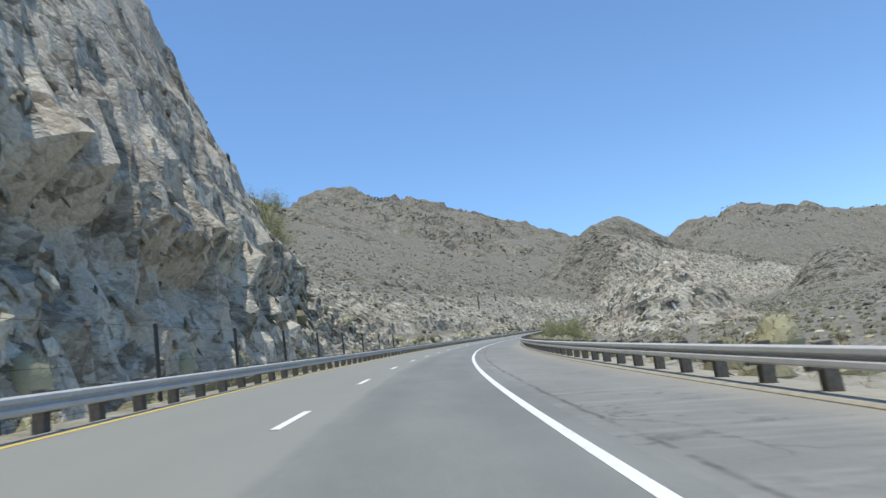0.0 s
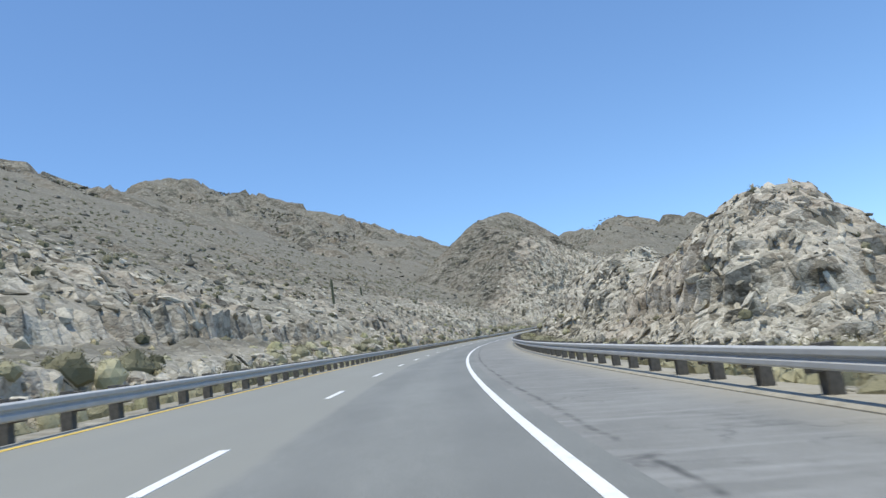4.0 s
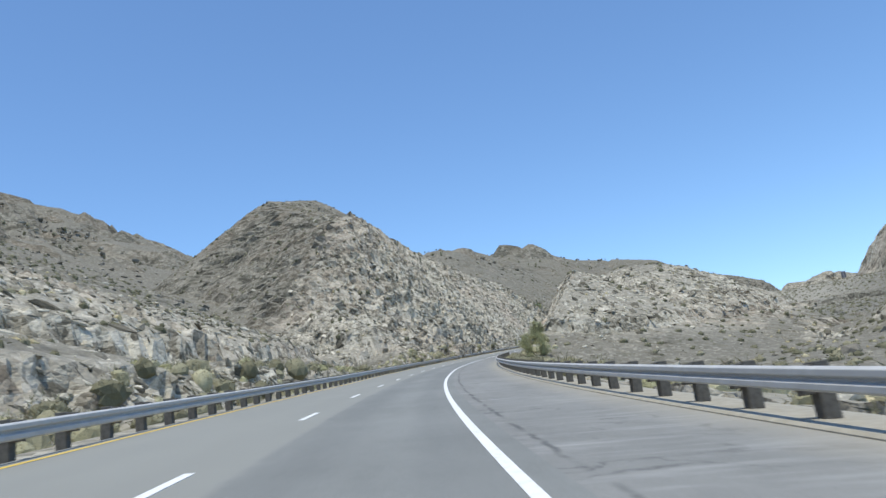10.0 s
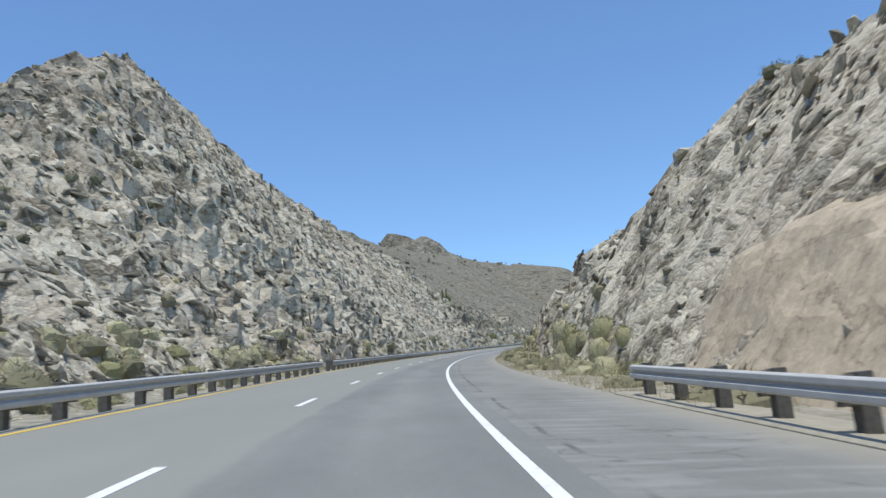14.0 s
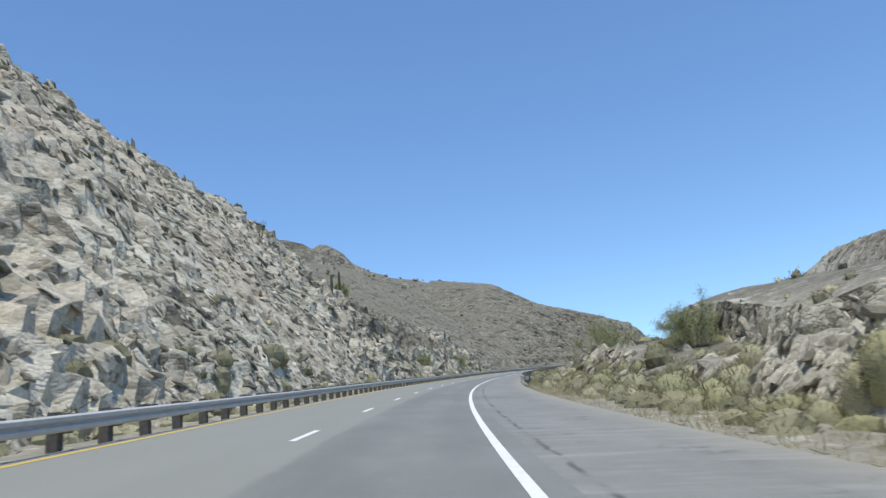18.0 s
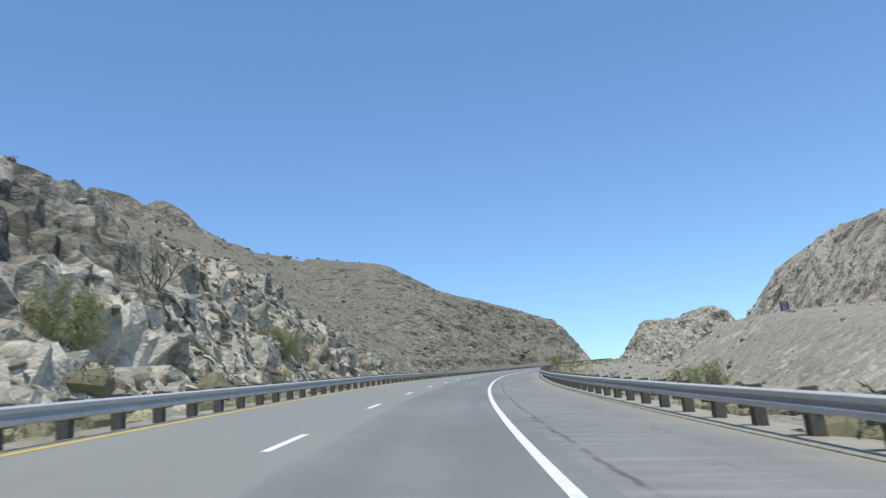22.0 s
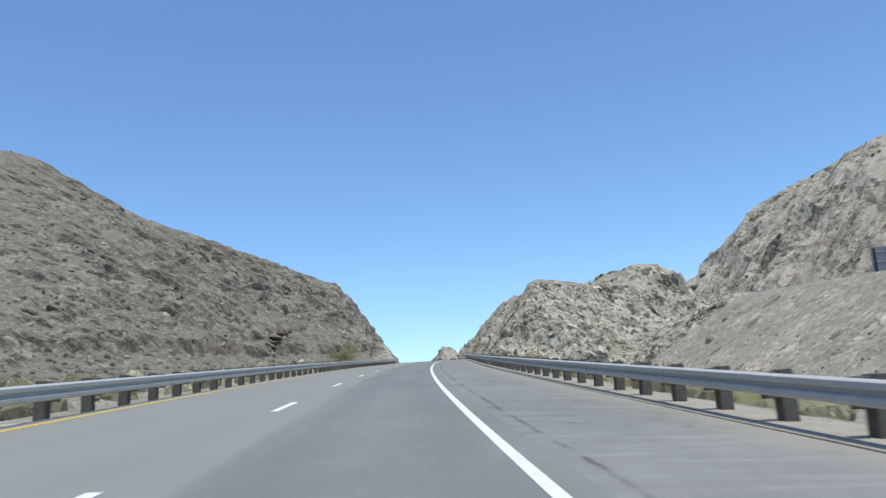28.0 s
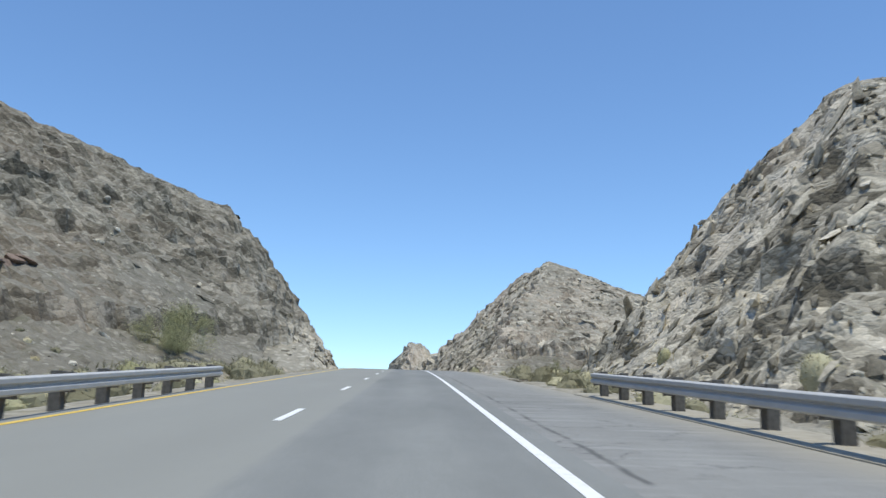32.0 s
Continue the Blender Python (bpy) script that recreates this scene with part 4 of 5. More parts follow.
DUSTY = leaf_material("dusty_brush_leaf", (0.15, 0.14, 0.085), (0.23, 0.215, 0.135), (0.33, 0.31, 0.20))
TWIG = plain_material("grey_brown_twigs", (0.10, 0.085, 0.065), (0.19, 0.165, 0.13), 12)
BARK = plain_material("green_grey_bark", (0.11, 0.11, 0.07), (0.2, 0.19, 0.13), 8)
CACTUS = plain_material("ribbed_green_cactus_skin", (0.075, 0.085, 0.05), (0.14, 0.145, 0.09), 3)


def tuft(seed, blades, rise, width):
    """Blades from one root outwards: a bush a metre across and a metre high."""
    g = np.random.default_rng(seed)
    v, f = [], []
    for k in range(blades):
        a, e = g.uniform(0, 2 * np.pi), np.arccos(g.uniform(0.05, 1.0))
        d = np.array([np.sin(e) * np.cos(a) * 0.5, np.sin(e) * np.sin(a) * 0.5, np.cos(e) * rise])
        far = g.uniform(0.75, 1.05)
        side = np.cross(d, g.normal(size=3))
        side *= width / np.linalg.norm(side)
        bow = np.array([0, 0, -0.06 * np.sin(e)])
        o = len(v)
        v += [-side * 0.6, side * 0.6, d * far + bow + side, d * far + bow - side]
        f += [(o, o + 1, o + 2), (o, o + 2, o + 3)]
    return np.array(v), np.array(f)


def mound(seed, many, width=0.022, core=1):
    """A rounded bush about a metre across: a dense heart under short crossing twigs."""
    g = np.random.default_rng(seed)
    n = g.normal(size=(many, 3))
    n[:, 2] = np.abs(n[:, 2])
    n /= np.linalg.norm(n, axis=1, keepdims=True)
    lobes = g.normal(size=(5, 3))
    lobes /= np.linalg.norm(lobes, axis=1, keepdims=True)
    p = n * (0.5, 0.5, 0.62) * (0.7 + 0.35 * np.clip((n @ lobes.T).max(1), 0, 1))[:, None] * g.uniform(0.5, 1.0, (many, 1)) ** 0.5
    way = n + (0, 0, 0.4) + g.normal(size=n.shape) * 0.7
    way *= g.uniform(0.08, 0.2, (many, 1)) / np.linalg.norm(way, axis=1, keepdims=True)
    side = np.cross(way, g.normal(size=n.shape))
    side *= width / np.linalg.norm(side, axis=1, keepdims=True)
    v = np.stack([p - side, p + side, p + way], 1).reshape(-1, 3)
    bm = bmesh.new()
    bmesh.ops.create_icosphere(bm, subdivisions=core, radius=1.0)
    w = np.array([x.co[:] for x in bm.verts])
    f = np.array([[x.index for x in q.verts] for q in bm.faces])
    bm.free()
    w = w * (0.38, 0.38, 0.46) * (0.8 + 0.35 * np.clip((w @ lobes.T).max(1), 0, 1))[:, None] * g.uniform(0.85, 1.12, (len(w), 1))
    return np.concatenate([v, w]), np.concatenate([np.arange(len(v)).reshape(-1, 3), f + len(v)])


LOW_BUSH = [mound(60 + k, 50, 0.024) for k in range(4)]
FAR_BUSH = [mound(70 + k, 12, 0.05) for k in range(4)]
GRASS = [tuft(80 + k, 7, 1.0, 0.014) for k in range(4)]


def bushes(name, shapes, n, seed, near, far, power, low, high, mat, label, thin=1.0, level=0.45):
    g, s, lat, p, nrm, steep = spots(n, seed, near=near, far=far, power=power)
    keep = (g.random(n) < thin * np.clip(1.15 - 0.75 * np.clip((steep - 0.4) / 0.7, 0, 1), 0.2, 1)) & (nrm[:, 2] > level)
    # the gravel bank is bare
    keep &= ~((s > 566) & (s < 955) & (lat > 10.5) & (lat < 62) & (g.random(n) < 0.93)) & ~((s > 400) & (s < 424) & (lat > 10) & (lat < 18))
    p = p[keep] + (0, 0, -0.05)
    m = len(p)
    size = g.uniform(low, high, m)
    squash = np.stack([g.uniform(0.8, 1.3, m), g.uniform(0.8, 1.3, m), g.uniform(0.6, 1.0, m)], -1)
    return tagged(new(name, strewn(name, shapes, g, p, size, turns(g, m, 0.15), squash, mat)), label, "scrub", kind="stuff")


bushes("hillside_scrub", LOW_BUSH, 4200, 11, 9, 120, 1.2, 0.45, 1.35, SCRUB, "low grey-green desert scrub dotted over the hillsides")
bushes("dry_brush", LOW_BUSH, 2200, 12, 8.6, 60, 1.4, 0.4, 1.0, DRY, "dry straw-coloured brush between the rocks")
bushes("slope_scrub", FAR_BUSH, 10000, 14, 24, 135, 1.0, 0.6, 1.5, SCRUB, "small dark clumps of scrub dotted over the weathered slopes")


VERGE_BUSH = [mound(90 + k, 130, 0.012, 2) for k in range(5)]
bushes("verge_scrub", VERGE_BUSH, 1900, 15, 5.9, 12.5, 1.0, 0.5, 1.6, STRAW, "pale dusty scrub along the foot of the slopes", 0.7, 0.72)
bushes("green_scrub", VERGE_BUSH, 800, 16, 6.2, 15.0, 1.0, 0.6, 1.8, SAGE, "olive-green brush along the foot of the slopes", 0.7, 0.72)
bushes("foot_brush", VERGE_BUSH, 1700, 18, 6.2, 11.0, 1.2, 0.8, 2.2, DUSTY, "dusty straw and olive brush close behind the guardrails", 0.9, 0.35)
bushes("hill_brush", VERGE_BUSH, 1500, 17, 14, 70, 1.0, 0.6, 1.5, SCRUB, "grey-green bushes scattered over the rocky slopes", 0.9, 0.6)
_g = np.random.default_rng(21)
_x, _y = _g.uniform(-380, 900, 10000), _g.uniform(60, 1400, 10000)
_s, _l = station(_x, _y)
_k = (np.abs(_l) > 128)
_x, _y, _s, _l = _x[_k], _y[_k], _s[_k], _l[_k]
_p = np.stack([_x, _y, lie_of_land(_x, _y, _s, _l) - 0.4], -1)
tagged(new("far_scrub", strewn("far_scrub", FAR_BUSH, _g, _p, _g.uniform(1.2, 2.6, len(_p)), turns(_g, len(_p), 0.2), np.ones((len(_p), 3)), SCRUB)),
       "dark specks of scrub over the far mountain flanks", "scrub", kind="stuff")


def verge_grass(name, n, seed, s0, s1, l0, l1, low, high, mat, label):
    g = np.random.default_rng(seed)
    s, lat = g.uniform(s0, s1, n), l0 + (l1 - l0) * g.random(n) ** 1.4
    keep = g.random(n) < np.clip(0.55 + 1.4 * swell(s, lat * 3, 14.0, 3, 3), 0.05, 1)
    s, lat = s[keep], lat[keep]
    q = road(s, lat)
    p, nrm, steep = surface(q[:, 0], q[:, 1], s, lat)
    m = len(p)
    return tagged(new(name, strewn(name, GRASS, g, p, g.uniform(low, high, m), turns(g, m, 0.2), np.ones((m, 3)), mat)), label, "grass", kind="stuff")


verge_grass("dry_grass", 7500, 31, 408, 600, 7.6, 11.0, 0.15, 0.45, DRY, "yellow dry grass along the edge of the paved shoulder")
verge_grass("verge_grass", 7000, 32, -10, 1000, -5.2, -9.5, 0.15, 0.5, DRY, "thin dry grass behind the guardrail")
verge_grass("roadside_grass", 4200, 33, -10, 1000, 8.4, 14.0, 0.15, 0.5, DRY, "thin dry grass on the gravel beyond the kerb")


# ---- shrubs, trees and cacti, one by one ----
def tube(verts, faces, pts, radii, sides=5):
    """A tapered limb through the given points, added to lists."""
    o = len(verts)
    for i, (p, r) in enumerate(zip(pts, radii)):
        d = (pts[min(i + 1, len(pts) - 1)] - pts[max(i - 1, 0)]).normalized()
        u = d.orthogonal().normalized()
        w = d.cross(u)
        for k in range(sides):
            a = 2 * math.pi * k / sides
            verts.append(p + (u * math.cos(a) + w * math.sin(a)) * r)
    for i in range(len(pts) - 1):
        for k in range(sides):
            j = (k + 1) % sides
            faces.append((o + i * sides + k, o + i * sides + j, o + (i + 1) * sides + j, o + (i + 1) * sides + k))


def limbs(r, start, way, length, radius, depth, out, tips):
    """Branches that fork as they rise. out: vertices and faces; tips: where leaves grow."""
    pts, d = [start], way.normalized()
    for _ in range(4):
        d = (d + Vector((r.gauss(0, 0.16), r.gauss(0, 0.16), r.gauss(0.05, 0.1)))).normalized()
        pts.append(pts[-1] + d * length / 4)
    tube(*out, pts, [radius * (1 - 0.14 * i) for i in range(5)], 5 if depth > 1 else 3)
    if depth <= 2:
        tips += [(p, d, depth) for p in pts[1:]]
    if depth > 0:
        for _ in range(r.choice((2, 3))):
            n = (d + Vector((r.gauss(0, 0.55), r.gauss(0, 0.55), r.gauss(0.1, 0.35)))).normalized()
            limbs(r, pts[r.choice((2, 3, 4))], n, length * r.uniform(0.6, 0.85), radius * 0.55, depth - 1, out, tips)


def leaves_mesh(name, tips, seed, per, spread, size, mat):
    g = np.random.default_rng(seed)
    p = np.array([t[0][:] for t in tips])
    p = np.repeat(p, per, 0) + g.normal(size=(len(p) * per, 3)) * spread
    a, b = g.normal(size=p.shape), g.normal(size=p.shape)
    a[:, 2] += 0.6
    a *= (size * g.uniform(1.0, 2.4, (len(p), 1))) / np.linalg.norm(a, axis=1, keepdims=True)
    b *= (size * 0.26) / np.linalg.norm(b, axis=1, keepdims=True)
    v = np.stack([p - a, p + b, p + a, p - b], 1).reshape(-1, 3)
    f = np.arange(len(v)).reshape(-1, 4)
    return mesh_of(name, v, f, mat)


def tree(name, height, spread, seed, per, leaf, bark, label, category, stems=3, depth=3, group="", fine=1.0):
    r = random.Random(seed)
    out, tips = ([], []), []
    for k in range(stems):
        a = 2 * math.pi * (k + r.random() * 0.6) / stems
        way = Vector((math.cos(a) * spread, math.sin(a) * spread, 1.0))
        limbs(r, Vector((math.cos(a) * 0.08, math.sin(a) * 0.08, -0.25)), way, height * 0.36, height * 0.018 + 0.01, depth, out, tips)
    thing = tagged(new(name), label, category, group)
    part("trunk", mesh_of("trunk", [v[:] for v in out[0]], out[1], bark), thing)
    # hanging outer twigs, so that the crown is feathery and reaches low
    low = []
    for p, d, k in tips:
        if r.random() < 0.8:
            low.append((Vector((p.x * r.uniform(0.9, 1.3), p.y * r.uniform(0.9, 1.3), p.z * r.uniform(0.1, 0.75))), d, k))
    part("crown", leaves_mesh("crown", tips + low, seed, per, height * 0.038, (0.024 + height * 0.0065) * fine, leaf), thing)
    return thing


def stand(thing, s, lat, turn=0.0, scale=1.0, sink=0.05, copy=False):
    q = road(s, lat)
    p = surface(np.array([q[0]]), np.array([q[1]]), np.array([float(s)]), np.array([float(lat)]))[0][0]
    m = pose(p[0], p[1], p[2] - sink, 0, 0, turn)
    ob = copy_thing(thing, m) if copy else thing
    ob.matrix_world = m @ Matrix.Scale(scale, 4)
    return ob


# palo verdes
TREES = [
    (548.5, 15.5, 3.6, 0.5, 115, "pale half-bare palo verde on the bank"),
    (80, -18.6, 8.6, 0.6, 101, "young palo verde tree on top of the rock cut"),
    (121, 11.8, 4.8, 0.9, 102, "spreading green palo verde behind the guardrail"),
    (126, 14.0, 4.6, 0.9, 103, "low green palo verde below the road's edge"),
    (117, 13.2, 4.4, 0.9, 119, "leafy palo verde beside its neighbours under the road"),
    (591, 16.4, 5.9, 0.8, 104, "round-crowned palo verde tree beside the end of the guardrail"),
    (392, 12.2, 3.3, 0.9, 105, "olive palo verde tree close behind the guardrail"),
    (397, 13.2, 3.2, 0.8, 106, "dusty palo verde tree at the foot of the rock"),
    (386, 12.8, 2.7, 0.9, 107, "bushy young palo verde beside the guardrail"),
    (380.5, 12.4, 2.3, 1.0, 122, "low olive palo verde bush in a row behind the guardrail"),
    (376, 12.8, 2.2, 1.0, 123, "low dusty palo verde bush in a row behind the guardrail"),
    (404, 12.4, 2.9, 0.8, 124, "brownish palo verde bush at the end of the roadside row"),
    (648, -11.0, 3.0, 0.9, 108, "green palo verde bush behind the guardrail"),
    (671, -10.0, 3.2, 0.8, 109, "green palo verde bush at the foot of a rock spur"),
    (656, 13.0, 3.0, 0.9, 117, "green palo verde bush beside the gravel bank"),
    (640, -24.0, 4.0, 0.6, 110, "palo verde tree on the crest of the rock cut"),
    (634, -22.5, 3.6, 0.7, 118, "feathery palo verde behind two saguaro columns"),
    (975, -19.0, 6.5, 0.8, 111, "olive-green palo verde bush under the hillside"),
    (921, -12.6, 4.6, 0.7, 112, "dark green palo verde near the end of the guardrail"),
    (955, 13.0, 2.6, 0.8, 113, "grey-green palo verde bush at the foot of the cut"),
    (968, 14.0, 2.4, 0.8, 114, "small palo verde bush beside the gravel verge"),
]
for s, lat, high, wide, seed, label in TREES:
    stand(tree("palo_verde", high, wide, seed, 30, GREEN, BARK, label, "tree", 5, 3, "palo verde trees", 0.95), s, lat, seed * 37)
stand(tree("bare_tree", 3.6, 0.45, 121, 2, GREEN, BARK, "leafless grey-brown desert tree with upright limbs", "tree", 6, 3, "", 0.5), 657, -12.5)

# brush beside the road
def shrub(seed, leaf, many):
    """A rounded mound of fine twigs, a little over a metre across."""
    g = np.random.default_rng(seed)
    thing = new("desert_shrub")
    lobes = g.normal(size=(7, 3))
    lobes /= np.linalg.norm(lobes, axis=1, keepdims=True)

    def reach(n):
        return (0.56, 0.56, 0.8) * (0.82 + 0.3 * np.clip((n @ lobes.T).max(1) - 0.55, 0, 1) / 0.45)[:, None]

    n = g.normal(size=(many, 3))
    n[:, 2] = np.abs(n[:, 2]) - 0.1
    n /= np.linalg.norm(n, axis=1, keepdims=True)
    p = n * reach(n) * g.uniform(0.62, 0.95, (many, 1)) + (0, 0, 0.05)
    way = n + (0, 0, 0.35) + g.normal(size=n.shape) * 0.5
    way *= g.uniform(0.05, 0.13, (many, 1)) / np.linalg.norm(way, axis=1, keepdims=True)
    side = np.cross(way, g.normal(size=n.shape))
    side *= 0.005 * (1800 / many) ** 0.55 / np.linalg.norm(side, axis=1, keepdims=True)
    v = np.stack([p - side, p + side, p + way + side * 0.4, p + way - side * 0.4], 1).reshape(-1, 3)
    part("crown", mesh_of("crown", v, np.arange(len(v)).reshape(-1, 4), leaf), thing)
    core = bmesh.new()
    bmesh.ops.create_icosphere(core, subdivisions=2, radius=1.0)
    w = np.array([x.co[:] for x in core.verts])
    f = [[x.index for x in q.verts] for q in core.faces]
    core.free()
    w = w * reach(w) * 0.84 * g.uniform(0.88, 1.08, (len(w), 1)) + (0, 0, 0.05)
    part("inner_foliage", mesh_of("inner_foliage", w, f, leaf, True), thing)
    out = ([], [])
    for k in range(6):
        a = g.uniform(0, 6.28)
        d = Vector((math.cos(a), math.sin(a), 0))
        tube(*out, [Vector((0, 0, -0.12)), d * 0.2 + Vector((0, 0, 0.3)), d * 0.42 + Vector((0, 0, 0.62))], [0.022, 0.016, 0.005], 3)
    part("branch", mesh_of("branch", [x[:] for x in out[0]], out[1], TWIG), thing)
    return thing


BRUSH = [shrub(200 + k, STRAW if k % 2 else SAGE, 1500) for k in range(4)] + [shrub(210 + k, SAGE if k % 2 else STRAW, 520) for k in range(4)]
for ob in BRUSH:
    tagged(ob, "rounded olive and straw desert shrub on the gravel verge", "shrub", "desert shrubs along the road")
_r = random.Random(9)
_thick = [(s, _r.uniform(9.7, 12.3), _r.choice((0.8, 1.0, 1.2, 1.45))) for s in np.arange(426, 574, 1.3)]
_thin = [(s, _r.uniform(-9.3, -6.9), _r.uniform(0.6, 1.3)) for s in np.arange(4, 930, 8.0)]
_thin += [(s, _r.uniform(10.0, 14.5), _r.uniform(0.6, 1.2)) for s in list(np.arange(30, 400, 12.0)) + list(np.arange(600, 1000, 11.0))]
for base, places in ((0, _thick), (4, _thin)):
    for n, (s, lat, size) in enumerate(places):
        stand(BRUSH[base + n % 4], s + _r.uniform(-2, 2), lat, _r.uniform(0, 360), size, 0.08, copy=n >= 4)


def saguaro_mesh(name, height, arms, seed):
    """A ribbed column with a domed head, and arms that turn up."""
    r = random.Random(seed)
    v, f = [], []

    def column(path, rad):
        o, sides = len(v), 20
        for i, p in enumerate(path):
            t = i / (len(path) - 1)
            w = rad * (1.0 if t < 0.85 else math.sqrt(max(0.0, 1 - ((t - 0.85) / 0.15) ** 2)) * 0.92 + 0.08) * (0.88 + 0.12 * min(1, 3 * t))
            d = (path[min(i + 1, len(path) - 1)] - path[max(i - 1, 0)]).normalized()
            u = d.orthogonal().normalized()
            q = d.cross(u)
            for k in range(sides):
                a = 2 * math.pi * k / sides
                rr = w * (1.0 if k % 2 else 0.84)
                v.append((p + (u * math.cos(a) + q * math.sin(a)) * rr)[:])
        for i in range(len(path) - 1):
            for k in range(sides):
                j = (k + 1) % sides
                f.append((o + i * sides + k, o + i * sides + j, o + (i + 1) * sides + j, o + (i + 1) * sides + k))

    lean = Vector((r.uniform(-0.03, 0.03), r.uniform(-0.03, 0.03), 1))
    column([lean * (height * t - 0.2 * (1 - t)) for t in np.linspace(0, 1, 16)], 0.16 + 0.014 * height)
    for k in range(arms):
        a, z = r.uniform(0, 6.28), height * r.uniform(0.35, 0.55)
        out = Vector((math.cos(a), math.sin(a), 0))
        path = [lean * z + out * 0.1, lean * z + out * 0.38 + Vector((0, 0, 0.05)), lean * z + out * 0.52 + Vector((0, 0, 0.3))]
        path += [lean * z + out * 0.54 + Vector((0, 0, 0.3 + height * 0.3 * t)) for t in np.linspace(0.2, 1, 8)]
        column(path, 0.13)
    return mesh_of(name, v, f, CACTUS)


for s, lat, high, arms, label in [
    (242, -22.0, 4.6, 0, "tall unbranched saguaro cactus on the rocky spur"),
    (95.5, -15.1, 2.1, 0, "dark slender saguaro cactus on the hillside"),
    (94.9, -15.5, 1.2, 0, "short saguaro cactus beside a taller one"),
    (533, -33.5, 2.4, 0, "saguaro cactus on the crest of the rock cut"),
    (535, -36.0, 2.0, 0, "small saguaro cactus on the crest of the rock cut"),
    (629.5, -21.6, 3.4, 0, "tall saguaro column standing above the road"),
    (632.5, -21.8, 3.3, 0, "tall saguaro column beside its twin"),
    (300, -34.0, 3.6, 0, "distant saguaro cactus on the slope"),
]:
    ob = tagged(new("saguaro", saguaro_mesh("saguaro", high, arms, int(s))), label, "cactus", "saguaro cacti")
    stand(ob, s, lat, s * 7, 1.0, 0.1)


def ocotillo(seed, label):
    r = random.Random(seed)
    out = ([], [])
    for k in range(13):
        a, e = r.uniform(0, 6.28), r.uniform(0.08, 0.5)
        d = Vector((math.cos(a) * math.sin(e), math.sin(a) * math.sin(e), math.cos(e)))
        pts, p = [], Vector((0, 0, -0.15))
        for i in range(7):
            pts.append(p.copy())
            d = (d + Vector((r.gauss(0, 0.05), r.gauss(0, 0.05), 0.03))).normalized()
            p += d * r.uniform(0.42, 0.6)
        tube(*out, pts, [0.035 - 0.004 * i for i in range(7)], 4)
    return tagged(new("ocotillo", mesh_of("ocotillo", [v[:] for v in out[0]], out[1], BARK)), label, "ocotillo", "ocotillos")


for s, lat in ((533, -31.0), (612, -27.0)):
    stand(ocotillo(int(s), "many-stemmed ocotillo on the crest of the rock cut"), s, lat)

# ---- boulders that can be told apart ----
_r = random.Random(77)
_bould = [(150, -17, 1.8), (158, -19, 2.2), (165, -21, 2.0), (172, -17, 1.6), (232, -14, 1.8), (240, -17, 2.0), (247, -15, 1.5), (96, -13, 1.8), (104, -12, 1.4),
          (436, -12, 1.6), (450, -11, 1.3), (470, -12.5, 1.8), (505, -11.5, 1.4), (530, -12, 1.8), (560, -11.5, 1.5), (585, -12, 1.7), (603, -11, 1.5),
          (548, 15, 1.4), (556, 16.5, 1.9), (543, 14.5, 1.2), (688, -13, 1.6), (694, -12, 1.2), (216, 17, 1.3), (228, 16, 1.5), (240, 15, 1.4), (252, 15.5, 1.3),
          (440, 14, 1.0), (425, 13.2, 0.9), (700, -16, 1.4), (940, 14, 1.2), (952, 15.5, 1.4)]
BOULDERS = []
for k in range(5):
    v, f = rock_shape(300 + k, 2)
    BOULDERS.append(mesh_of("boulder", v * (1.2, 0.95, 0.8), f, LOOSE))
for s, lat, size in _bould:
    ob = tagged(new("boulder", _r.choice(BOULDERS)), "angular pale grey boulder half sunk in the slope", "boulder", "boulders below the cuts")
    q = road(s, lat)
    p = surface(np.array([q[0]]), np.array([q[1]]), np.array([float(s)]), np.array([float(lat)]))[0][0]
    ob.matrix_world = pose(p[0], p[1], p[2] - size * 0.05, _r.uniform(-25, 25), _r.uniform(-25, 25), _r.uniform(0, 360)) @ Matrix.Scale(size * 0.62, 4)

# ---- the dark ledge across the last hillside ----
BROWN = loose_rock_material("red_brown_rock", (0.07, 0.05, 0.04), (0.12, 0.085, 0.065), (0.18, 0.13, 0.10), (0.26, 0.20, 0.155))
LEDGE = []
for k in range(3):
    v, f = rock_shape(340 + k, 2)
    LEDGE.append(mesh_of("ledge_rock", v * (1.0, 2.4, 0.55), f, BROWN))
for k in range(9):
    ob = tagged(new("ledge_rock", LEDGE[k % 3]), "dark red-brown slab jutting from the weathered hillside", "rock ledge", "ledge across the hillside")
    s = 953.0 + 2.3 * k
    q = road(s, -31.5)
    p = surface(np.array([q[0]]), np.array([q[1]]), np.array([s]), np.array([-31.5]))[0][0]
    ob.matrix_world = Matrix.Translation((p[0], p[1], p[2] + _r.uniform(-0.3, 0.3))) @ on_road(s, 0, 0, True).to_3x3().to_4x4() @ pose(0, 0, 0, _r.uniform(-8, 8), _r.uniform(-6, 12), _r.uniform(-15, 15)) @ Matrix.Scale(_r.uniform(1.5, 2.3), 4)

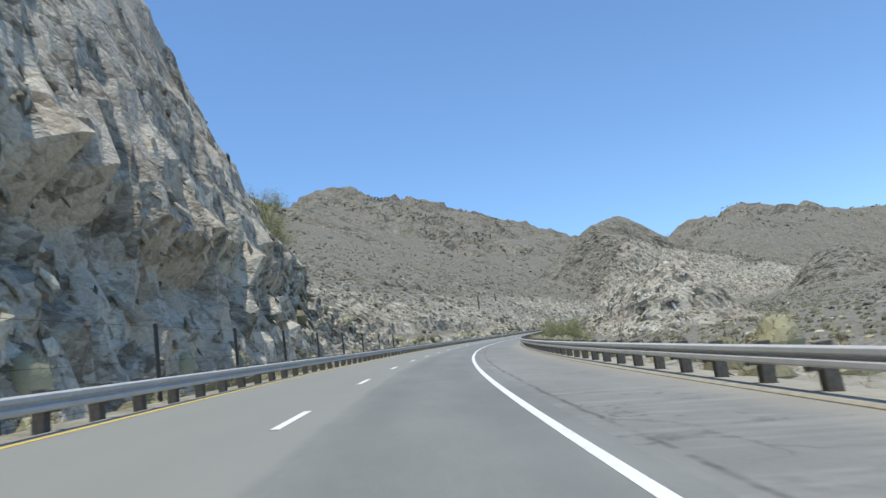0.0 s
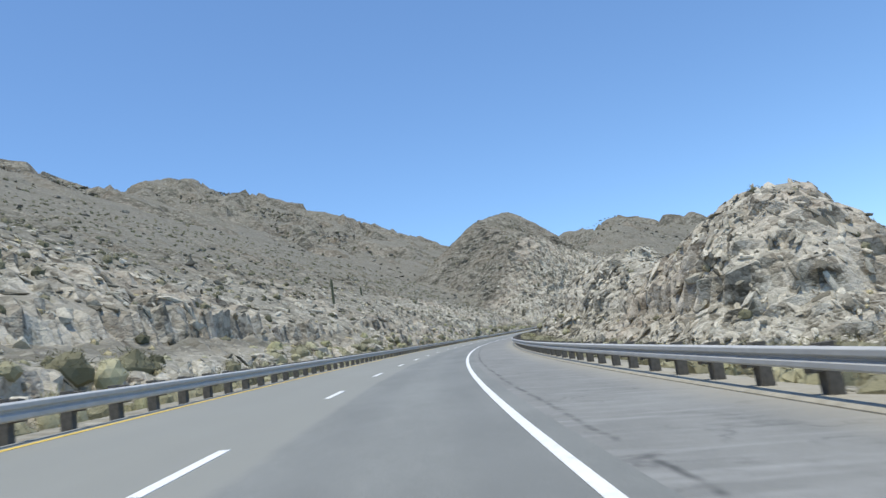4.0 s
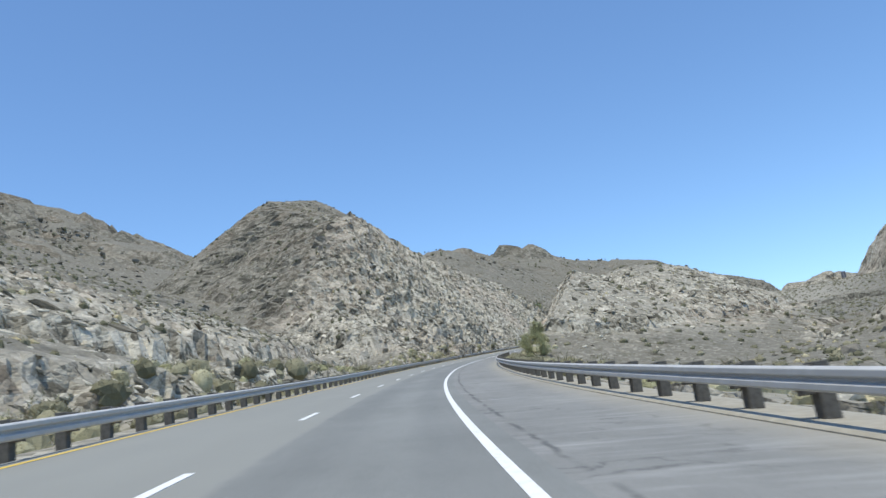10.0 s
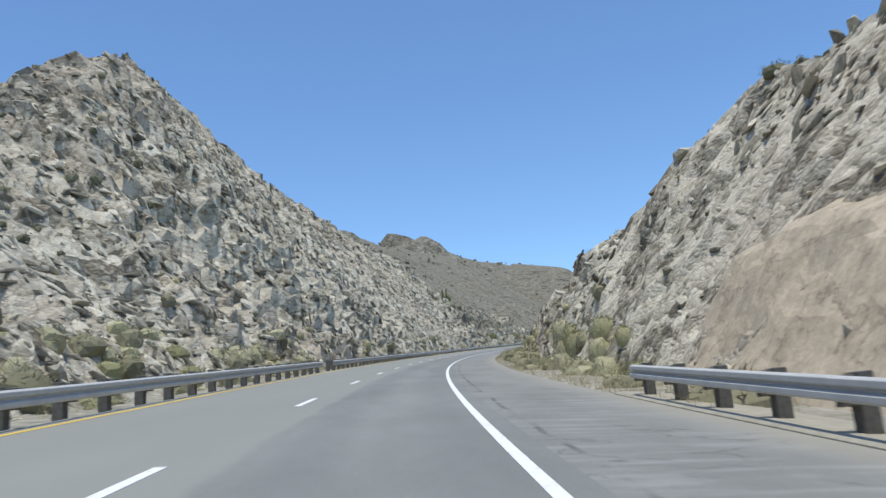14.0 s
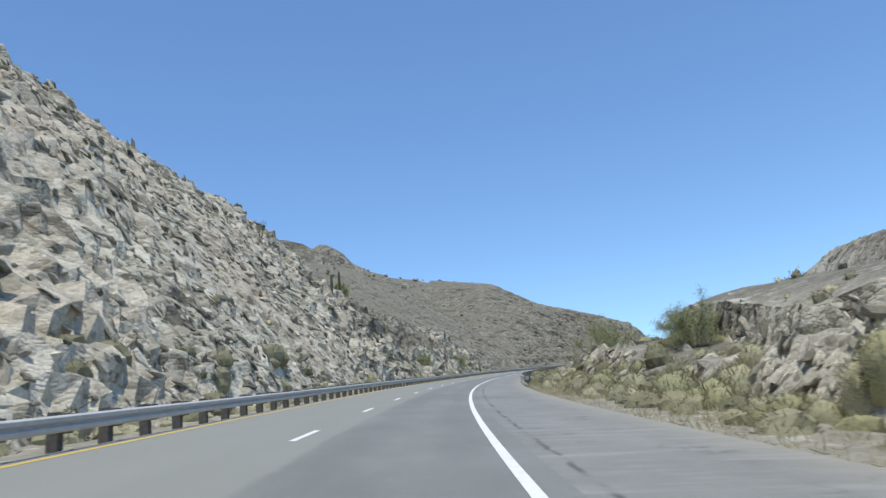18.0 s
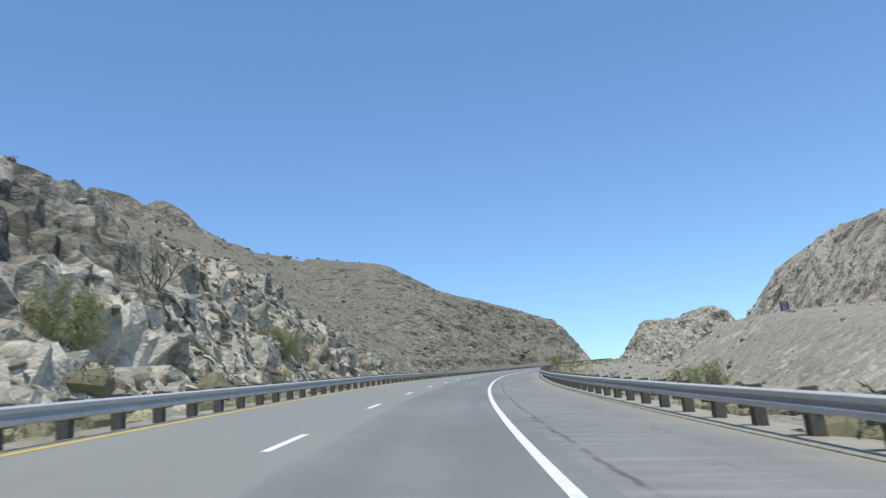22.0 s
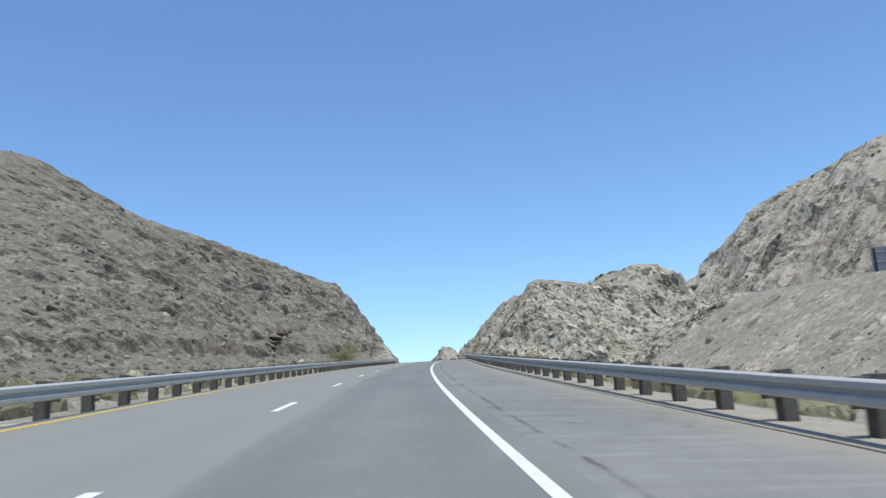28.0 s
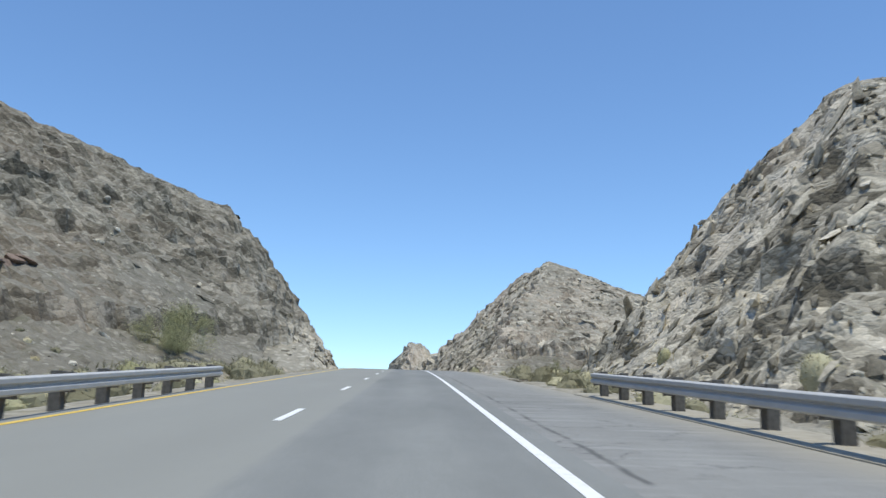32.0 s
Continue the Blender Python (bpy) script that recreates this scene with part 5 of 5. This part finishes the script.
# ---- the road sign of the other carriageway, seen from behind ----
SIGN_BACK = plain_material("dull_sheet_aluminium", (0.20, 0.20, 0.225), (0.27, 0.27, 0.295), 2, 0.55, 0.3, 0.05)
DARK_STEEL = plain_material("dark_painted_steel", (0.03, 0.03, 0.032), (0.06, 0.06, 0.06), 4, 0.6, 0.0, 0.05)
sign = tagged(new("road_sign"), "back of a dull sheet-metal road sign on two dark posts", "road sign")
for x in (-0.95, 0.95):
    part("post", box_mesh("sign_post", 0.3, 0.16, -0.8, 5.6, DARK_STEEL), sign).matrix_local = pose(x, -0.1, 0)
part("panel", box_mesh("panel", 2.9, 0.03, 1.5, 5.8, SIGN_BACK, 0.008), sign, "dull unpainted back of the panel")
for z in (2.2, 3.65, 5.1):
    part("brace", box_mesh("brace", 2.7, 0.05, z - 0.04, z + 0.04, STEEL, 0.008), sign).matrix_local = pose(0, -0.05, 0)
stand(sign, 901, 67.6, -68)

# ---- the rockfall fence under the first cut ----
fence = tagged(new("rockfall_fence"), "wire mesh rockfall fence on dark steel posts under the cliff", "fence")
fence.matrix_world = Matrix.Translation(road(55, -6.5))
_inv = fence.matrix_world.inverted()
FENCE_POST = box_mesh("fence_post", 0.12, 0.12, -0.6, 2.5, DARK_STEEL, 0.015)
_posts = np.arange(-2.0, 92, 9.15)


def wire_between(a, b, r, out):
    tube(*out, [Vector(a), Vector(b)], [r, r], 3)


for s in _posts:
    part("post", FENCE_POST, fence).matrix_local = _inv @ on_road(s, -6.5, -0.25, True)
for _h in (0.15, 1.3, 2.4):
    for a, b in zip(_posts[:-1], _posts[1:]):
        _out = ([], [])
        wire_between(road(a, -6.5, _h - 0.25), road(b, -6.5, _h - 0.25), 0.006, _out)
        part("cable", mesh_of("cable", [v[:] for v in _out[0]], _out[1], DARK_STEEL), fence).matrix_local = _inv
_out = ([], [])
for s in np.arange(_posts[0], _posts[-1] - 2.3, 0.2):
    for a, b in ((s, s + 2.25), (s + 2.25, s)):
        wire_between(road(a, -6.5, -0.1), road(b, -6.5, 2.15), 0.0016, _out)
netting = part("netting", mesh_of("netting", [v[:] for v in _out[0]], _out[1], STEEL), fence, "diamond wire netting")
netting.matrix_local = _inv
tagged(netting, kind="stuff")


# ---- the smooth tan face in the right-hand cut ----
TAN = Nodes("tan_decomposed_rock", rough=0.95, spec=0.15)
_n = TAN.noise(0.5, 8, 0.72)
_c = TAN.mix(TAN.ramp(_n, (0.3, 0.0), (0.7, 1.0)), (0.41, 0.345, 0.255), (0.54, 0.455, 0.345))
_run = TAN.ramp(TAN.noise(1.0, 6, 0.7, co=TAN.scaled(1.6, 1.6, 0.18)), (0.35, 0.75), (0.65, 1.12))
_crack = TAN.math("ABSOLUTE", TAN.math("SUBTRACT", TAN.noise(0.33, 7, 0.6, co=TAN.scaled(1.0, 1.0, 1.6)), 0.5))
_c = TAN.mix(TAN.ramp(_crack, (0.002, 0.5), (0.012, 0.0)), _c, (0.17, 0.135, 0.10))
TAN.colour(TAN.mix(1.0, _c, _run, "MULTIPLY")).bump(TAN.noise(1.6, 6, 0.65), 0.7, 0.12)


def slab_mesh(s0, s1, foot, top, rise):
    """A sheet of rock that leans on the cut: rounded, a little hollowed, half a metre thick."""
    n, m = 26, 16
    u, w = np.meshgrid(np.linspace(0, 1, n), np.linspace(0, 1, m), indexing="ij")
    s = s0 + (s1 - s0) * u
    crown = 1 - 0.10 * np.abs(2 * u - 1.0) ** 10 - 0.10 * u + 0.05 * swell((s * 1.0).ravel(), np.zeros(s.size), 4.0, 12, 3).reshape(s.shape)
    lat = foot + (top - foot) * w * crown
    up = -0.5 + (rise + 0.5) * w * crown + 0.5 * swell((s * 1.0).ravel(), (w * 9).ravel(), 3.0, 8, 4).reshape(s.shape)
    edge = np.minimum(np.minimum(u, 1 - u) * 9, (1 - w) * 7).clip(0, 1)
    lat = lat - 0.75 * np.sqrt(edge) + 0.3
    P = road(s.ravel(), lat.ravel())
    P[:, 2] = P[:, 2] + up.ravel()
    B = road(s.ravel(), (lat + 1.2).ravel())
    B[:, 2] = B[:, 2] + up.ravel() - 0.4
    f = grid_faces(n, m)
    ring = [i * m for i in range(n)] + [(n - 1) * m + j for j in range(1, m)] + [i * m + m - 1 for i in range(n - 2, -1, -1)] + list(range(m - 2, 0, -1))
    side = [(a, b, b + n * m, a + n * m) for a, b in zip(ring, ring[1:] + ring[:1])]
    return mesh_of("rock_face", np.concatenate([P, B]), np.concatenate([f, f[:, ::-1] + n * m, np.array(side)]), TAN.mat)


tagged(new("rock_face", slab_mesh(404, 421.5, 11.0, 14.6, 5.3)), "smooth tan decomposed rock face in the roadside cut", "rock face", kind="structure")
